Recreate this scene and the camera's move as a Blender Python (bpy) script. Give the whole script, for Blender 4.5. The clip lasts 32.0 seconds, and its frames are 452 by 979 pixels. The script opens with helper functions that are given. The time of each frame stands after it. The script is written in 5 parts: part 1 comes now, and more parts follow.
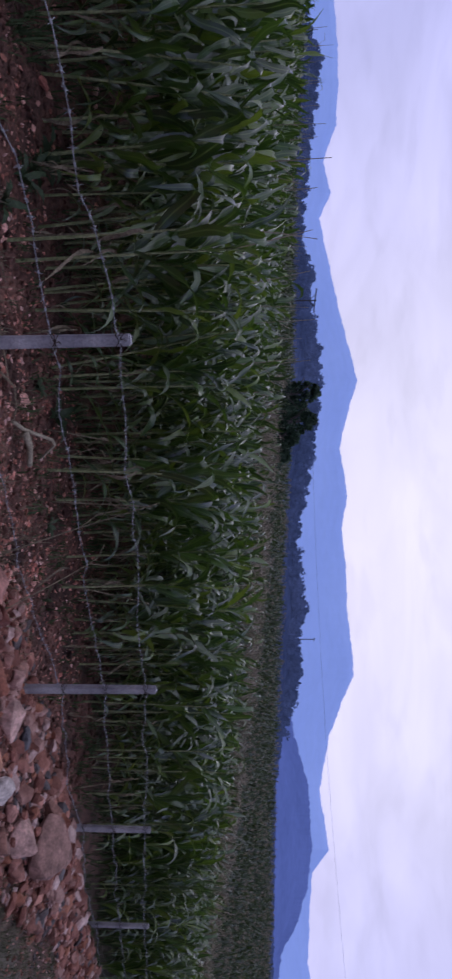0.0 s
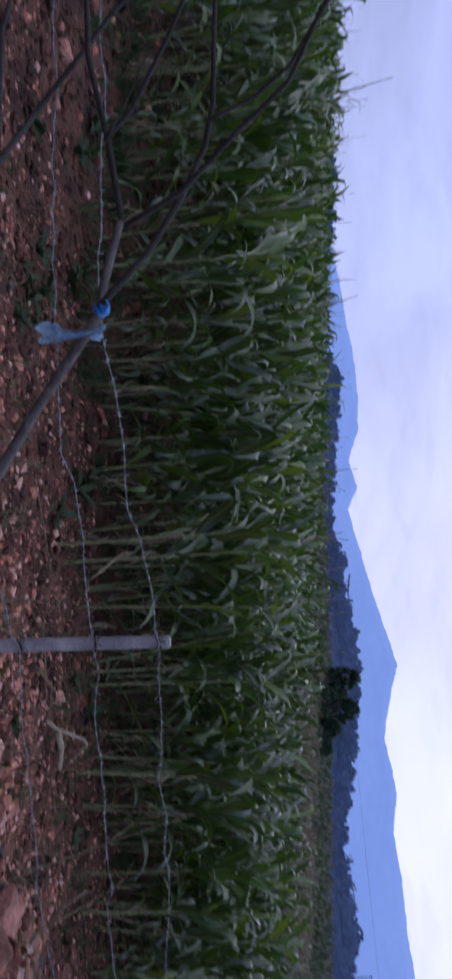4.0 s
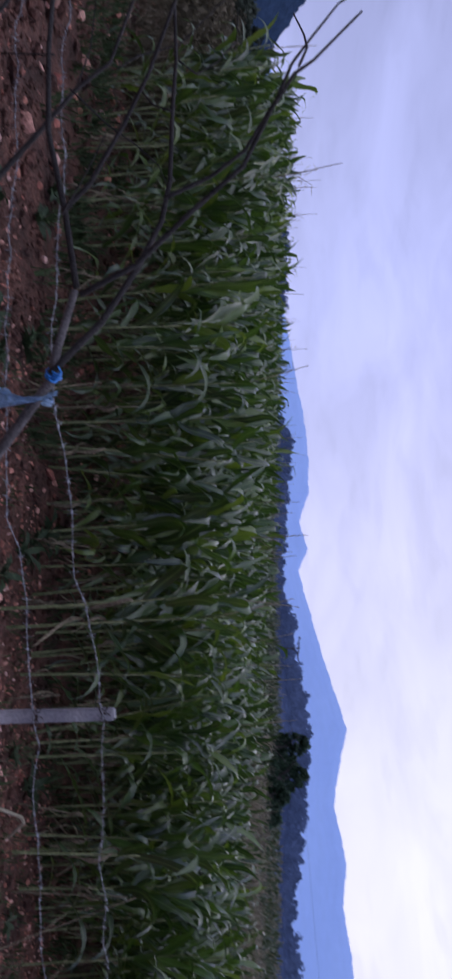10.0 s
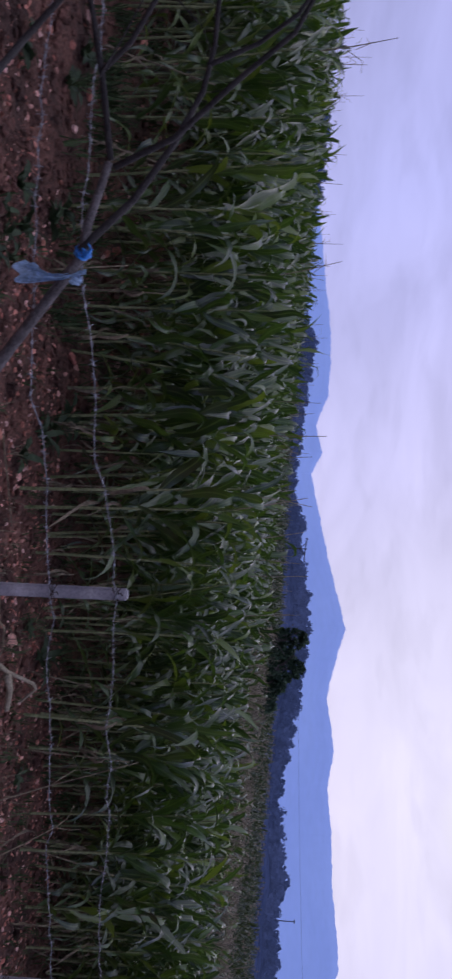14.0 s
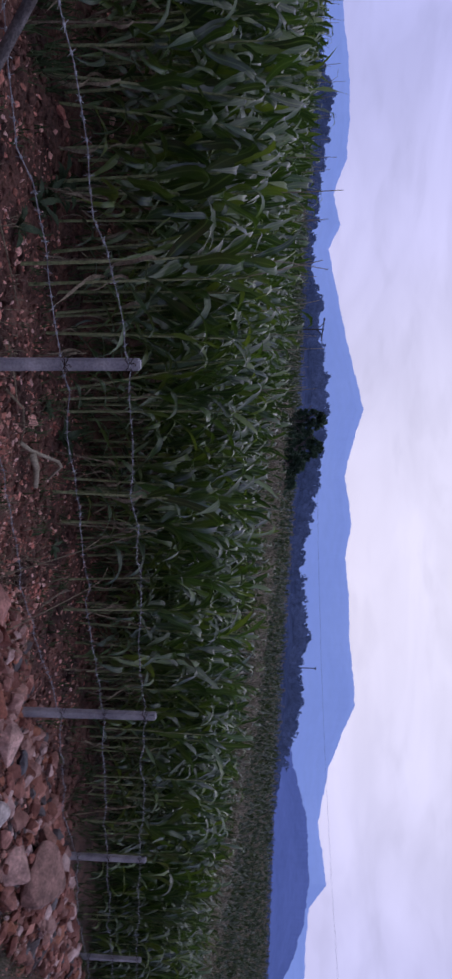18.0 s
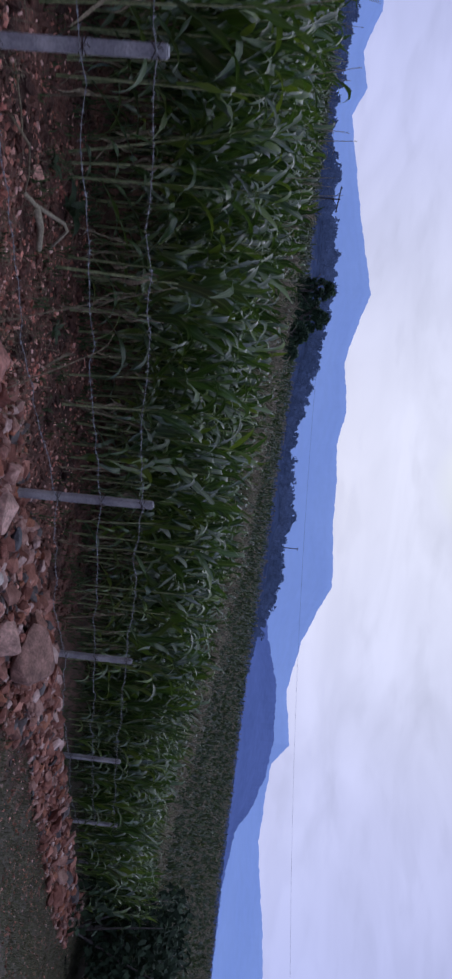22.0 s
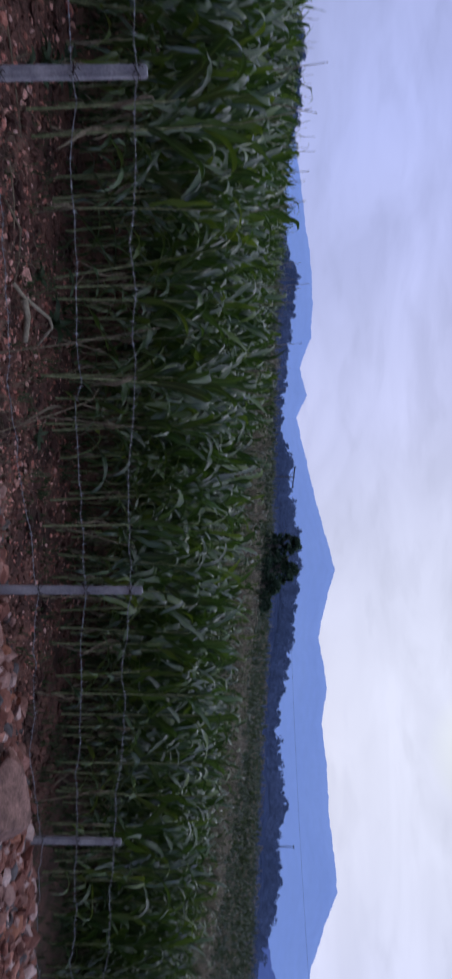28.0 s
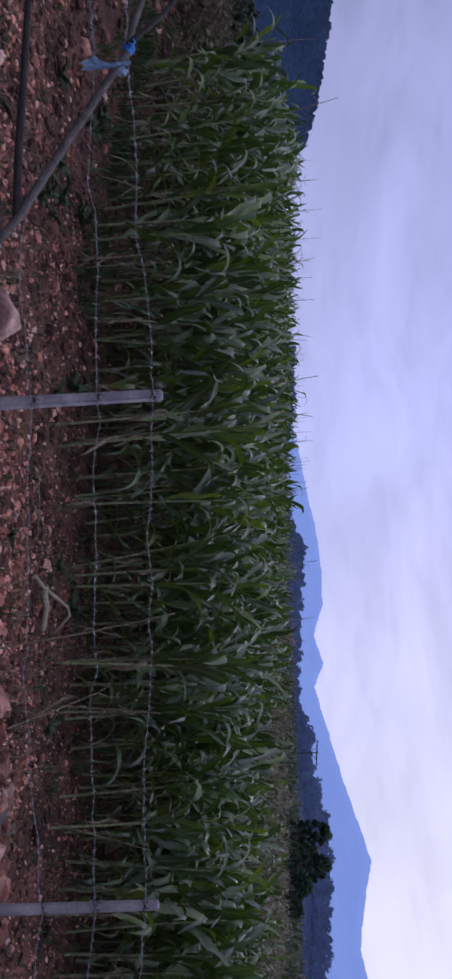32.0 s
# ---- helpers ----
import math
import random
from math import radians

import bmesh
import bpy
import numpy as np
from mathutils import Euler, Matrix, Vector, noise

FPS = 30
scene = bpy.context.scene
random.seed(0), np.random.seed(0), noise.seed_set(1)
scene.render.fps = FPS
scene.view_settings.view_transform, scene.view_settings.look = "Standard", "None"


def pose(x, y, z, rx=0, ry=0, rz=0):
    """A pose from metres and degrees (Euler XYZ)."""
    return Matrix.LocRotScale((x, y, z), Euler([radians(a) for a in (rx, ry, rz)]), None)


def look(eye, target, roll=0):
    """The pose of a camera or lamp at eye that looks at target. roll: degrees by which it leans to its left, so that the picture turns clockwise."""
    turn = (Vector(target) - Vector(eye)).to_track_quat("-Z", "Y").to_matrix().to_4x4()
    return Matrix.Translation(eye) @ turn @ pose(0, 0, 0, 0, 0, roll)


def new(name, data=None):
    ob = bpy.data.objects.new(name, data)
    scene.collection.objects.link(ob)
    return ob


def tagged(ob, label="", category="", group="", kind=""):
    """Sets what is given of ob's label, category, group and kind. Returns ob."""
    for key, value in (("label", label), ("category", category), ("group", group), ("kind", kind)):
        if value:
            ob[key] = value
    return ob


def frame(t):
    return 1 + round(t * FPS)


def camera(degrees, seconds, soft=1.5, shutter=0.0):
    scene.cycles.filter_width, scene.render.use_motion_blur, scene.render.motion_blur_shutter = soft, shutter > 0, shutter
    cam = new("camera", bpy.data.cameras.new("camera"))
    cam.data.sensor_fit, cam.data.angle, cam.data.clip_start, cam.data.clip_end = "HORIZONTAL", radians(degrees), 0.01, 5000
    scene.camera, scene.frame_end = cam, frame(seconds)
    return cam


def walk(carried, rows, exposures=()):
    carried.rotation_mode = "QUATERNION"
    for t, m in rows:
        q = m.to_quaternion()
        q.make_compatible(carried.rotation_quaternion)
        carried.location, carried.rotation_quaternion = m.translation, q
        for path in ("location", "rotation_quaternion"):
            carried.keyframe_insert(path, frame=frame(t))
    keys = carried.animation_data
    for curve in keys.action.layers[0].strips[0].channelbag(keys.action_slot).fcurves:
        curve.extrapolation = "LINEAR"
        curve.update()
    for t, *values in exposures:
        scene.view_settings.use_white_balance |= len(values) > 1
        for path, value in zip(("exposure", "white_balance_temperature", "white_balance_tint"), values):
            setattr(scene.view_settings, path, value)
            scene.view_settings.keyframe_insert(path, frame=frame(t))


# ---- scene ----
SOFT, SHUTTER = 2.7, 0.9
cam = camera(34.52, 32.0, soft=SOFT, shutter=SHUTTER)
# seconds, eye, bearing from +y to the right, tilt, roll: the phone is held on its side
PATH = [
    (0.0, 0.000, -0.000, 2.000, -0.00, -3.50, 89.79),
    (0.5, -0.009, -0.001, 1.995, -0.35, -5.23, 89.73),
    (1.0, -0.034, -0.011, 1.986, -4.69, -5.29, 89.53),
    (1.5, -0.042, -0.028, 1.984, -10.69, -5.65, 88.96),
    (2.0, -0.045, -0.039, 1.981, -12.86, -6.58, 88.40),
    (2.5, -0.057, -0.045, 1.984, -14.32, -6.44, 88.56),
    (3.0, -0.072, -0.050, 1.986, -17.16, -6.57, 88.26),
    (3.5, -0.083, -0.054, 1.989, -19.15, -5.07, 88.68),
    (4.0, -0.087, -0.058, 1.991, -22.24, -5.80, 87.62),
    (4.5, -0.093, -0.063, 1.990, -26.18, -5.18, 86.49),
    (6.5, -0.160, -0.088, 1.974, -30.66, -3.90, 85.58),
    (7.0, -0.164, -0.103, 1.991, -34.74, -1.27, 86.33),
    (7.5, -0.147, -0.096, 1.987, -34.53, -1.32, 86.19),
    (8.0, -0.135, -0.078, 1.986, -31.70, -1.43, 86.01),
    (8.5, -0.161, -0.074, 1.983, -32.32, -3.53, 88.20),
    (9.0, -0.173, -0.065, 1.983, -28.22, -4.39, 88.68),
    (9.5, -0.152, -0.055, 1.988, -27.38, -3.93, 87.72),
    (10.0, -0.132, -0.049, 1.995, -26.85, -1.81, 88.24),
    (10.5, -0.118, -0.055, 1.994, -23.62, -0.81, 89.20),
    (11.0, -0.095, -0.055, 1.996, -22.10, -0.99, 90.74),
    (11.5, -0.104, -0.058, 1.994, -19.30, -1.40, 90.79),
    (12.0, -0.118, -0.046, 1.989, -22.20, -0.74, 91.27),
    (12.5, -0.119, -0.039, 1.984, -21.02, -1.71, 91.90),
    (13.0, -0.113, -0.040, 1.985, -19.65, -1.35, 92.04),
    (13.5, -0.109, -0.046, 1.980, -18.70, -0.57, 90.05),
    (14.0, -0.107, -0.053, 1.971, -18.80, -2.98, 92.47),
    (14.5, -0.106, -0.052, 1.955, -18.70, -5.02, 91.10),
    (16.5, -0.074, -0.029, 1.976, -8.77, -2.92, 92.42),
    (17.0, -0.045, -0.016, 1.979, -5.23, -2.58, 92.07),
    (17.5, -0.022, -0.004, 1.985, -3.00, -3.09, 91.70),
    (18.0, -0.003, 0.007, 1.991, -2.01, -3.86, 91.01),
    (18.5, 0.016, 0.019, 2.001, -1.68, -5.75, 90.79),
    (19.0, 0.023, 0.025, 1.998, 0.05, -6.03, 90.26),
    (19.5, 0.043, 0.014, 1.992, 0.23, -6.70, 89.78),
    (20.0, 0.085, 0.005, 1.979, 2.63, -7.06, 90.50),
    (20.5, 0.224, -0.002, 1.956, -2.78, -5.81, 89.99),
    (21.0, 0.448, 0.029, 1.940, -3.06, -3.05, 92.10),
    (21.5, 0.626, 0.106, 1.923, 4.05, -2.80, 92.25),
    (22.0, 0.805, 0.237, 1.890, 7.48, -2.74, 95.82),
    (22.5, 1.024, 0.368, 1.869, 4.16, -3.35, 95.69),
    (23.0, 1.247, 0.443, 1.860, 3.08, -3.26, 93.25),
    (23.5, 1.503, 0.492, 1.846, 5.87, -4.07, 97.05),
    (24.0, 1.762, 0.522, 1.830, 7.94, -5.54, 94.97),
    (24.5, 1.987, 0.563, 1.821, 9.53, -2.56, 96.73),
    (25.0, 2.207, 0.590, 1.823, 5.75, -2.46, 94.68),
    (25.5, 2.481, 0.602, 1.824, -5.31, -2.25, 94.59),
    (27.5, 2.605, 0.585, 1.822, -11.91, -2.28, 90.44),
    (28.0, 2.611, 0.576, 1.830, -14.66, -1.82, 90.38),
    (28.5, 2.610, 0.571, 1.824, -16.68, -2.42, 90.43),
    (29.0, 2.606, 0.576, 1.822, -16.20, -2.14, 89.50),
    (29.5, 2.593, 0.572, 1.822, -19.66, -1.76, 89.02),
    (30.0, 2.578, 0.561, 1.821, -24.34, -1.78, 88.06),
    (30.5, 2.568, 0.544, 1.820, -28.53, -1.64, 87.37),
    (31.0, 2.567, 0.527, 1.820, -31.94, -1.80, 87.26),
    (31.5, 2.563, 0.510, 1.822, -34.47, -1.48, 87.11),
    (32.0, 2.556, 0.487, 1.819, -35.76, -2.40, 87.23),
]


def aimed(x, y, z, bearing, tilt, roll):
    a, e = radians(bearing), radians(tilt)
    way = Vector((math.sin(a) * math.cos(e), math.cos(a) * math.cos(e), math.sin(e)))
    return look((x, y, z), Vector((x, y, z)) + way * 5, roll)


# seconds, stops, kelvin, tint: the phone drifts in brightness and white balance
EXPOSURES = [
    (0.0, -0.14, 6220, 18.1), (1.0, -0.02, 6160, 14.0), (2.0, 0.00, 6060, 10.0), (3.0, 0.00, 5990, 7.3), (4.0, 0.00, 6020, 8.0), (7.0, 0.00, 6040, 4.7),
    (8.0, 0.00, 6160, 9.0), (9.0, 0.00, 6200, 11.7), (10.0, -0.01, 6200, 12.0), (11.0, -0.17, 6150, 15.0), (12.0, -0.20, 6190, 19.0), (13.0, -0.20, 6280, 20.3),
    (14.0, -0.21, 6240, 20.0), (17.0, -0.27, 6220, 16.3), (18.0, -0.25, 6220, 18.1), (19.0, -0.12, 6140, 15.0), (20.0, -0.12, 5960, 9.9), (21.0, -0.17, 6040, 4.7),
    (23.0, -0.33, 6090, 12.2), (24.0, -0.16, 6130, 11.0), (25.0, -0.40, 5900, 9.6), (28.0, -0.26, 6110, 6.8), (30.0, -0.21, 6160, 12.4), (32.0, -0.10, 6200, 13.5),
]
walk(cam, [(t, aimed(*row)) for t, *row in PATH], EXPOSURES)

# ---- world and sun ----
GLOW = 5.0  # bearing of the brightest sky


def make_world():
    w = bpy.data.worlds.new("dusk_sky")
    scene.world = w
    w.use_nodes = True
    nt = w.node_tree
    nt.nodes.clear()
    N = nt.nodes.new
    L = nt.links.new
    out = N("ShaderNodeOutputWorld")
    bg = N("ShaderNodeBackground")
    sky = N("ShaderNodeTexSky")
    sky.sky_type = "NISHITA"
    sky.sun_disc = False
    sky.sun_elevation = radians(9)
    sky.sun_rotation = radians(GLOW)
    sky.ozone_density = 3.0
    sky.dust_density = 0.6
    tc = N("ShaderNodeTexCoord")
    sep = N("ShaderNodeSeparateXYZ")
    L(tc.outputs["Generated"], sep.inputs[0])
    # high thin overcast: brighter towards the set sun, with soft streaks
    dot = N("ShaderNodeVectorMath")
    dot.operation = "DOT_PRODUCT"
    a, e = radians(GLOW), radians(18)
    dot.inputs[1].default_value = (math.sin(a) * math.cos(e), math.cos(a) * math.cos(e), math.sin(e))
    L(tc.outputs["Generated"], dot.inputs[0])
    glow = N("ShaderNodeValToRGB")
    el = glow.color_ramp.elements
    el[0].position, el[0].color = 0.0, (0.24, 0.27, 0.46, 1)
    m = el.new(0.38)
    m.color = (0.40, 0.455, 0.85, 1)
    el[1].position, el[1].color = 1.0, (0.90, 0.885, 1.05, 1)
    for at, c in ((0.70, (0.575, 0.605, 1.01, 1)), (0.80, (0.645, 0.66, 1.03, 1)), (0.90, (0.75, 0.745, 1.05, 1))):
        m = el.new(at)
        m.color = c
    L(dot.outputs["Value"], glow.inputs[0])
    # the cloud deck overhead is whiter and brighter than the low sky
    high = N("ShaderNodeMapRange")
    high.interpolation_type = "SMOOTHSTEP"
    high.inputs["From Min"].default_value, high.inputs["From Max"].default_value = 0.36, 0.80
    L(sep.outputs[2], high.inputs["Value"])
    deck = N("ShaderNodeMix")
    deck.data_type = "RGBA"
    deck.inputs["B"].default_value = (0.69, 0.71, 0.85, 1)
    L(high.outputs[0], deck.inputs["Factor"])
    L(glow.outputs[0], deck.inputs["A"])
    mp = N("ShaderNodeMapping")
    mp.inputs["Scale"].default_value = (2.6, 2.6, 7.5)
    L(tc.outputs["Generated"], mp.inputs[0])
    nz = N("ShaderNodeTexNoise")
    nz.inputs["Scale"].default_value = 1.7
    nz.inputs["Detail"].default_value = 7
    nz.inputs["Distortion"].default_value = 0.6
    L(mp.outputs[0], nz.inputs["Vector"])
    cl = N("ShaderNodeMapRange")
    cl.inputs["From Min"].default_value, cl.inputs["From Max"].default_value = 0.35, 0.7
    cl.inputs["To Min"].default_value, cl.inputs["To Max"].default_value = 0.93, 1.12
    L(nz.outputs["Fac"], cl.inputs["Value"])
    # short grey flecks strung along the cloud deck
    mp2 = N("ShaderNodeMapping")
    mp2.inputs["Scale"].default_value = (5.5, 5.5, 19.0)
    L(tc.outputs["Generated"], mp2.inputs[0])
    nz2 = N("ShaderNodeTexNoise")
    nz2.inputs["Scale"].default_value = 1.9
    nz2.inputs["Detail"].default_value = 3
    nz2.inputs["Distortion"].default_value = 0.3
    L(mp2.outputs[0], nz2.inputs["Vector"])
    fleck = N("ShaderNodeMapRange")
    fleck.interpolation_type = "SMOOTHSTEP"
    fleck.inputs["From Min"].default_value, fleck.inputs["From Max"].default_value = 0.30, 0.52
    fleck.inputs["To Min"].default_value, fleck.inputs["To Max"].default_value = 0.945, 1.01
    L(nz2.outputs["Fac"], fleck.inputs["Value"])
    both = N("ShaderNodeMath")
    both.operation = "MULTIPLY"
    L(cl.outputs[0], both.inputs[0])
    L(fleck.outputs[0], both.inputs[1])
    mul = N("ShaderNodeVectorMath")
    mul.operation = "SCALE"
    L(deck.outputs["Result"], mul.inputs[0])
    L(both.outputs[0], mul.inputs["Scale"])
    sc = N("ShaderNodeVectorMath")
    sc.operation = "SCALE"
    sc.inputs["Scale"].default_value = 0.06
    L(sky.outputs[0], sc.inputs[0])
    mix = N("ShaderNodeMix")
    mix.data_type = "RGBA"
    mix.inputs["Factor"].default_value = 0.93
    L(sc.outputs[0], mix.inputs["A"])
    L(mul.outputs[0], mix.inputs["B"])
    L(mix.outputs["Result"], bg.inputs["Color"])
    bg.inputs["Strength"].default_value = 1.0
    L(bg.outputs[0], out.inputs[0])


make_world()
sun = new("sun", bpy.data.lights.new("sun", "SUN"))
sun.data.energy, sun.data.angle, sun.data.color = 0.25, radians(40), (0.95, 0.92, 1.0)
sun.matrix_world = look((math.sin(radians(GLOW)) * 50, math.cos(radians(GLOW)) * 50, 25), (0, 0, 0))

# ---- materials ----
MATS = {}


def mat(name, base, other=None, rough=0.8, scale=8.0, fine=60.0, bump=0.3, rand=0.0, island=False, metal=0.0, third=None,
        translucent=0.0, spec=0.5, glow=0.0, bump_dist=0.02, fine_amt=0.35, palette=()):
    """Two-scale noise material in object space; rand varies brightness from piece to piece."""
    m = bpy.data.materials.new(name)
    m.use_nodes = True
    nt = m.node_tree
    N, L = nt.nodes.new, nt.links.new
    b = nt.nodes["Principled BSDF"]
    out = nt.nodes["Material Output"]
    geo = N("ShaderNodeNewGeometry")
    n1 = N("ShaderNodeTexNoise")
    n1.inputs["Scale"].default_value, n1.inputs["Detail"].default_value = scale, 4
    n2 = N("ShaderNodeTexNoise")
    n2.inputs["Scale"].default_value, n2.inputs["Detail"].default_value = fine, 3
    L(geo.outputs["Position"], n1.inputs["Vector"])
    L(geo.outputs["Position"], n2.inputs["Vector"])
    r1 = N("ShaderNodeValToRGB")
    other = other or tuple(c * 0.6 for c in base)
    r1.color_ramp.elements[0].position, r1.color_ramp.elements[0].color = 0.35, (*other, 1)
    r1.color_ramp.elements[1].position, r1.color_ramp.elements[1].color = 0.65, (*base, 1)
    if third:
        e = r1.color_ramp.elements.new(0.85)
        e.color = (*third, 1)
    L(n1.outputs["Fac"], r1.inputs[0])
    colour = r1.outputs[0]
    if palette:
        pr = N("ShaderNodeValToRGB")
        pe = pr.color_ramp.elements
        pr.color_ramp.interpolation = "CONSTANT"
        for i, c in enumerate(palette):
            p = pe[i] if i < 1 else pe.new(i / len(palette))
            p.position, p.color = i / len(palette), (*c, 1)
        pe[len(pe) - 1].color = (*palette[-1], 1)
        L(geo.outputs["Random Per Island"] if island else N("ShaderNodeObjectInfo").outputs["Random"], pr.inputs[0])
        pm = N("ShaderNodeMix")
        pm.data_type, pm.blend_type = "RGBA", "MULTIPLY"
        pm.inputs["Factor"].default_value = 1.0
        L(r1.outputs[0], pm.inputs["A"])
        L(pr.outputs[0], pm.inputs["B"])
        colour = pm.outputs["Result"]
    fm = N("ShaderNodeMapRange")
    fm.inputs["From Min"].default_value, fm.inputs["From Max"].default_value = 0.3, 0.7
    fm.inputs["To Min"].default_value, fm.inputs["To Max"].default_value = 1 - fine_amt, 1 + fine_amt
    L(n2.outputs["Fac"], fm.inputs["Value"])
    sc = N("ShaderNodeVectorMath")
    sc.operation = "SCALE"
    L(colour, sc.inputs[0])
    val = fm.outputs[0]
    if rand:
        if island:
            src = geo.outputs["Random Per Island"]
        else:
            src = N("ShaderNodeObjectInfo").outputs["Random"]
        rm = N("ShaderNodeMapRange")
        rm.inputs["To Min"].default_value, rm.inputs["To Max"].default_value = 1 - rand, 1 + rand
        L(src, rm.inputs["Value"])
        mm = N("ShaderNodeMath")
        mm.operation = "MULTIPLY"
        L(val, mm.inputs[0])
        L(rm.outputs[0], mm.inputs[1])
        val = mm.outputs[0]
    L(val, sc.inputs["Scale"])
    L(sc.outputs[0], b.inputs["Base Color"])
    b.inputs["Roughness"].default_value, b.inputs["Metallic"].default_value = rough, metal
    b.inputs["Specular IOR Level"].default_value = spec
    if bump:
        bp = N("ShaderNodeBump")
        bp.inputs["Strength"].default_value, bp.inputs["Distance"].default_value = bump, bump_dist
        L(n2.outputs["Fac"], bp.inputs["Height"])
        L(bp.outputs[0], b.inputs["Normal"])
    # emission of the base colour, painting air haze onto the far hills
    if glow:
        L(sc.outputs[0], b.inputs["Emission Color"])
        b.inputs["Emission Strength"].default_value = glow
    if translucent:
        tr = N("ShaderNodeBsdfTranslucent")
        L(sc.outputs[0], tr.inputs["Color"])
        mx = N("ShaderNodeMixShader")
        mx.inputs[0].default_value = translucent
        L(b.outputs[0], mx.inputs[1])
        L(tr.outputs[0], mx.inputs[2])
        L(mx.outputs[0], out.inputs["Surface"])
    MATS[name] = m
    return m


def leaf_mat(name, dark, light, yellow, island, coat=1.0):
    """Maize leaf: pale midrib along the UV's middle, tone from leaf to leaf, a satin skin."""
    m = bpy.data.materials.new(name)
    m.use_nodes = True
    nt = m.node_tree
    N, L = nt.nodes.new, nt.links.new
    b, out = nt.nodes["Principled BSDF"], nt.nodes["Material Output"]
    if island:
        rnd = N("ShaderNodeNewGeometry").outputs["Random Per Island"]
    else:
        rnd = N("ShaderNodeObjectInfo").outputs["Random"]
    ramp = N("ShaderNodeValToRGB")
    e = ramp.color_ramp.elements
    e[0].position, e[0].color = 0.0, (*dark, 1)
    e[1].position, e[1].color = 1.0, (*yellow, 1)
    k = e.new(0.72)
    k.color = (*light, 1)
    L(rnd, ramp.inputs[0])
    uv = N("ShaderNodeUVMap")
    sep = N("ShaderNodeSeparateXYZ")
    L(uv.outputs[0], sep.inputs[0])
    d = N("ShaderNodeMath")
    d.operation = "SUBTRACT"
    d.inputs[1].default_value = 0.5
    L(sep.outputs[0], d.inputs[0])
    ab = N("ShaderNodeMath")
    ab.operation = "ABSOLUTE"
    L(d.outputs[0], ab.inputs[0])
    rib = N("ShaderNodeMapRange")
    rib.inputs["From Min"].default_value, rib.inputs["From Max"].default_value = 0.03, 0.10
    rib.inputs["To Min"].default_value, rib.inputs["To Max"].default_value = 0.55, 0.0
    L(ab.outputs[0], rib.inputs["Value"])
    st = N("ShaderNodeTexWave")
    st.inputs["Scale"].default_value, st.inputs["Distortion"].default_value = 9.0, 0.5
    L(uv.outputs[0], st.inputs["Vector"])
    vein = N("ShaderNodeMapRange")
    vein.inputs["To Min"].default_value, vein.inputs["To Max"].default_value = 0.85, 1.12
    L(st.outputs["Fac"], vein.inputs["Value"])
    sc = N("ShaderNodeVectorMath")
    sc.operation = "SCALE"
    L(ramp.outputs[0], sc.inputs[0])
    L(vein.outputs[0], sc.inputs["Scale"])
    mx = N("ShaderNodeMix")
    mx.data_type = "RGBA"
    mx.inputs["B"].default_value = (0.16, 0.25, 0.11, 1)
    L(rib.outputs[0], mx.inputs["Factor"])
    L(sc.outputs[0], mx.inputs["A"])
    L(mx.outputs["Result"], b.inputs["Base Color"])
    b.inputs["Roughness"].default_value = 0.40
    b.inputs["Specular IOR Level"].default_value = 0.6
    b.inputs["Coat Weight"].default_value, b.inputs["Coat Roughness"].default_value = coat, 0.28
    b.inputs["Coat IOR"].default_value = 1.75
    tr = N("ShaderNodeBsdfTranslucent")
    thin = N("ShaderNodeVectorMath")
    thin.operation = "MULTIPLY"
    thin.inputs[1].default_value = (1.7, 1.6, 0.5)
    L(mx.outputs["Result"], thin.inputs[0])
    L(thin.outputs[0], tr.inputs["Color"])
    ms = N("ShaderNodeMixShader")
    ms.inputs[0].default_value = 0.32
    L(b.outputs[0], ms.inputs[1])
    L(tr.outputs[0], ms.inputs[2])
    L(ms.outputs[0], out.inputs["Surface"])
    MATS[name] = m
    return m


leaf_mat("maize_leaf", (0.016, 0.047, 0.014), (0.056, 0.124, 0.026), (0.150, 0.225, 0.042), False)
leaf_mat("maize_leaf_mass", (0.014, 0.042, 0.013), (0.052, 0.114, 0.026), (0.14, 0.21, 0.042), True, 0.75)
# leaves of the far field: darker, duller and with little gloss
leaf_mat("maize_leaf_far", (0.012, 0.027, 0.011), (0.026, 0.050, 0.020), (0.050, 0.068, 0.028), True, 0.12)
mat("maize_stalk", (0.31, 0.33, 0.17), (0.17, 0.20, 0.085), rough=0.6, scale=5, fine=40, bump=0.1)
mat("maize_tassel", (0.36, 0.30, 0.22), (0.24, 0.20, 0.15), rough=0.9, scale=20, bump=0)
mat("straw", (0.40, 0.35, 0.26), (0.25, 0.21, 0.15), rough=0.8, scale=12, fine=70, bump=0.3)
mat("dry_leaf", (0.27, 0.225, 0.15), (0.16, 0.125, 0.085), rough=0.9, scale=15, bump=0.2, rand=0.3)
mat("soil", (0.200, 0.091, 0.070), (0.064, 0.0315, 0.0257), rough=0.95, scale=2.3, fine=28, bump=1.0, bump_dist=0.06, third=(0.30, 0.148, 0.108), fine_amt=0.5)
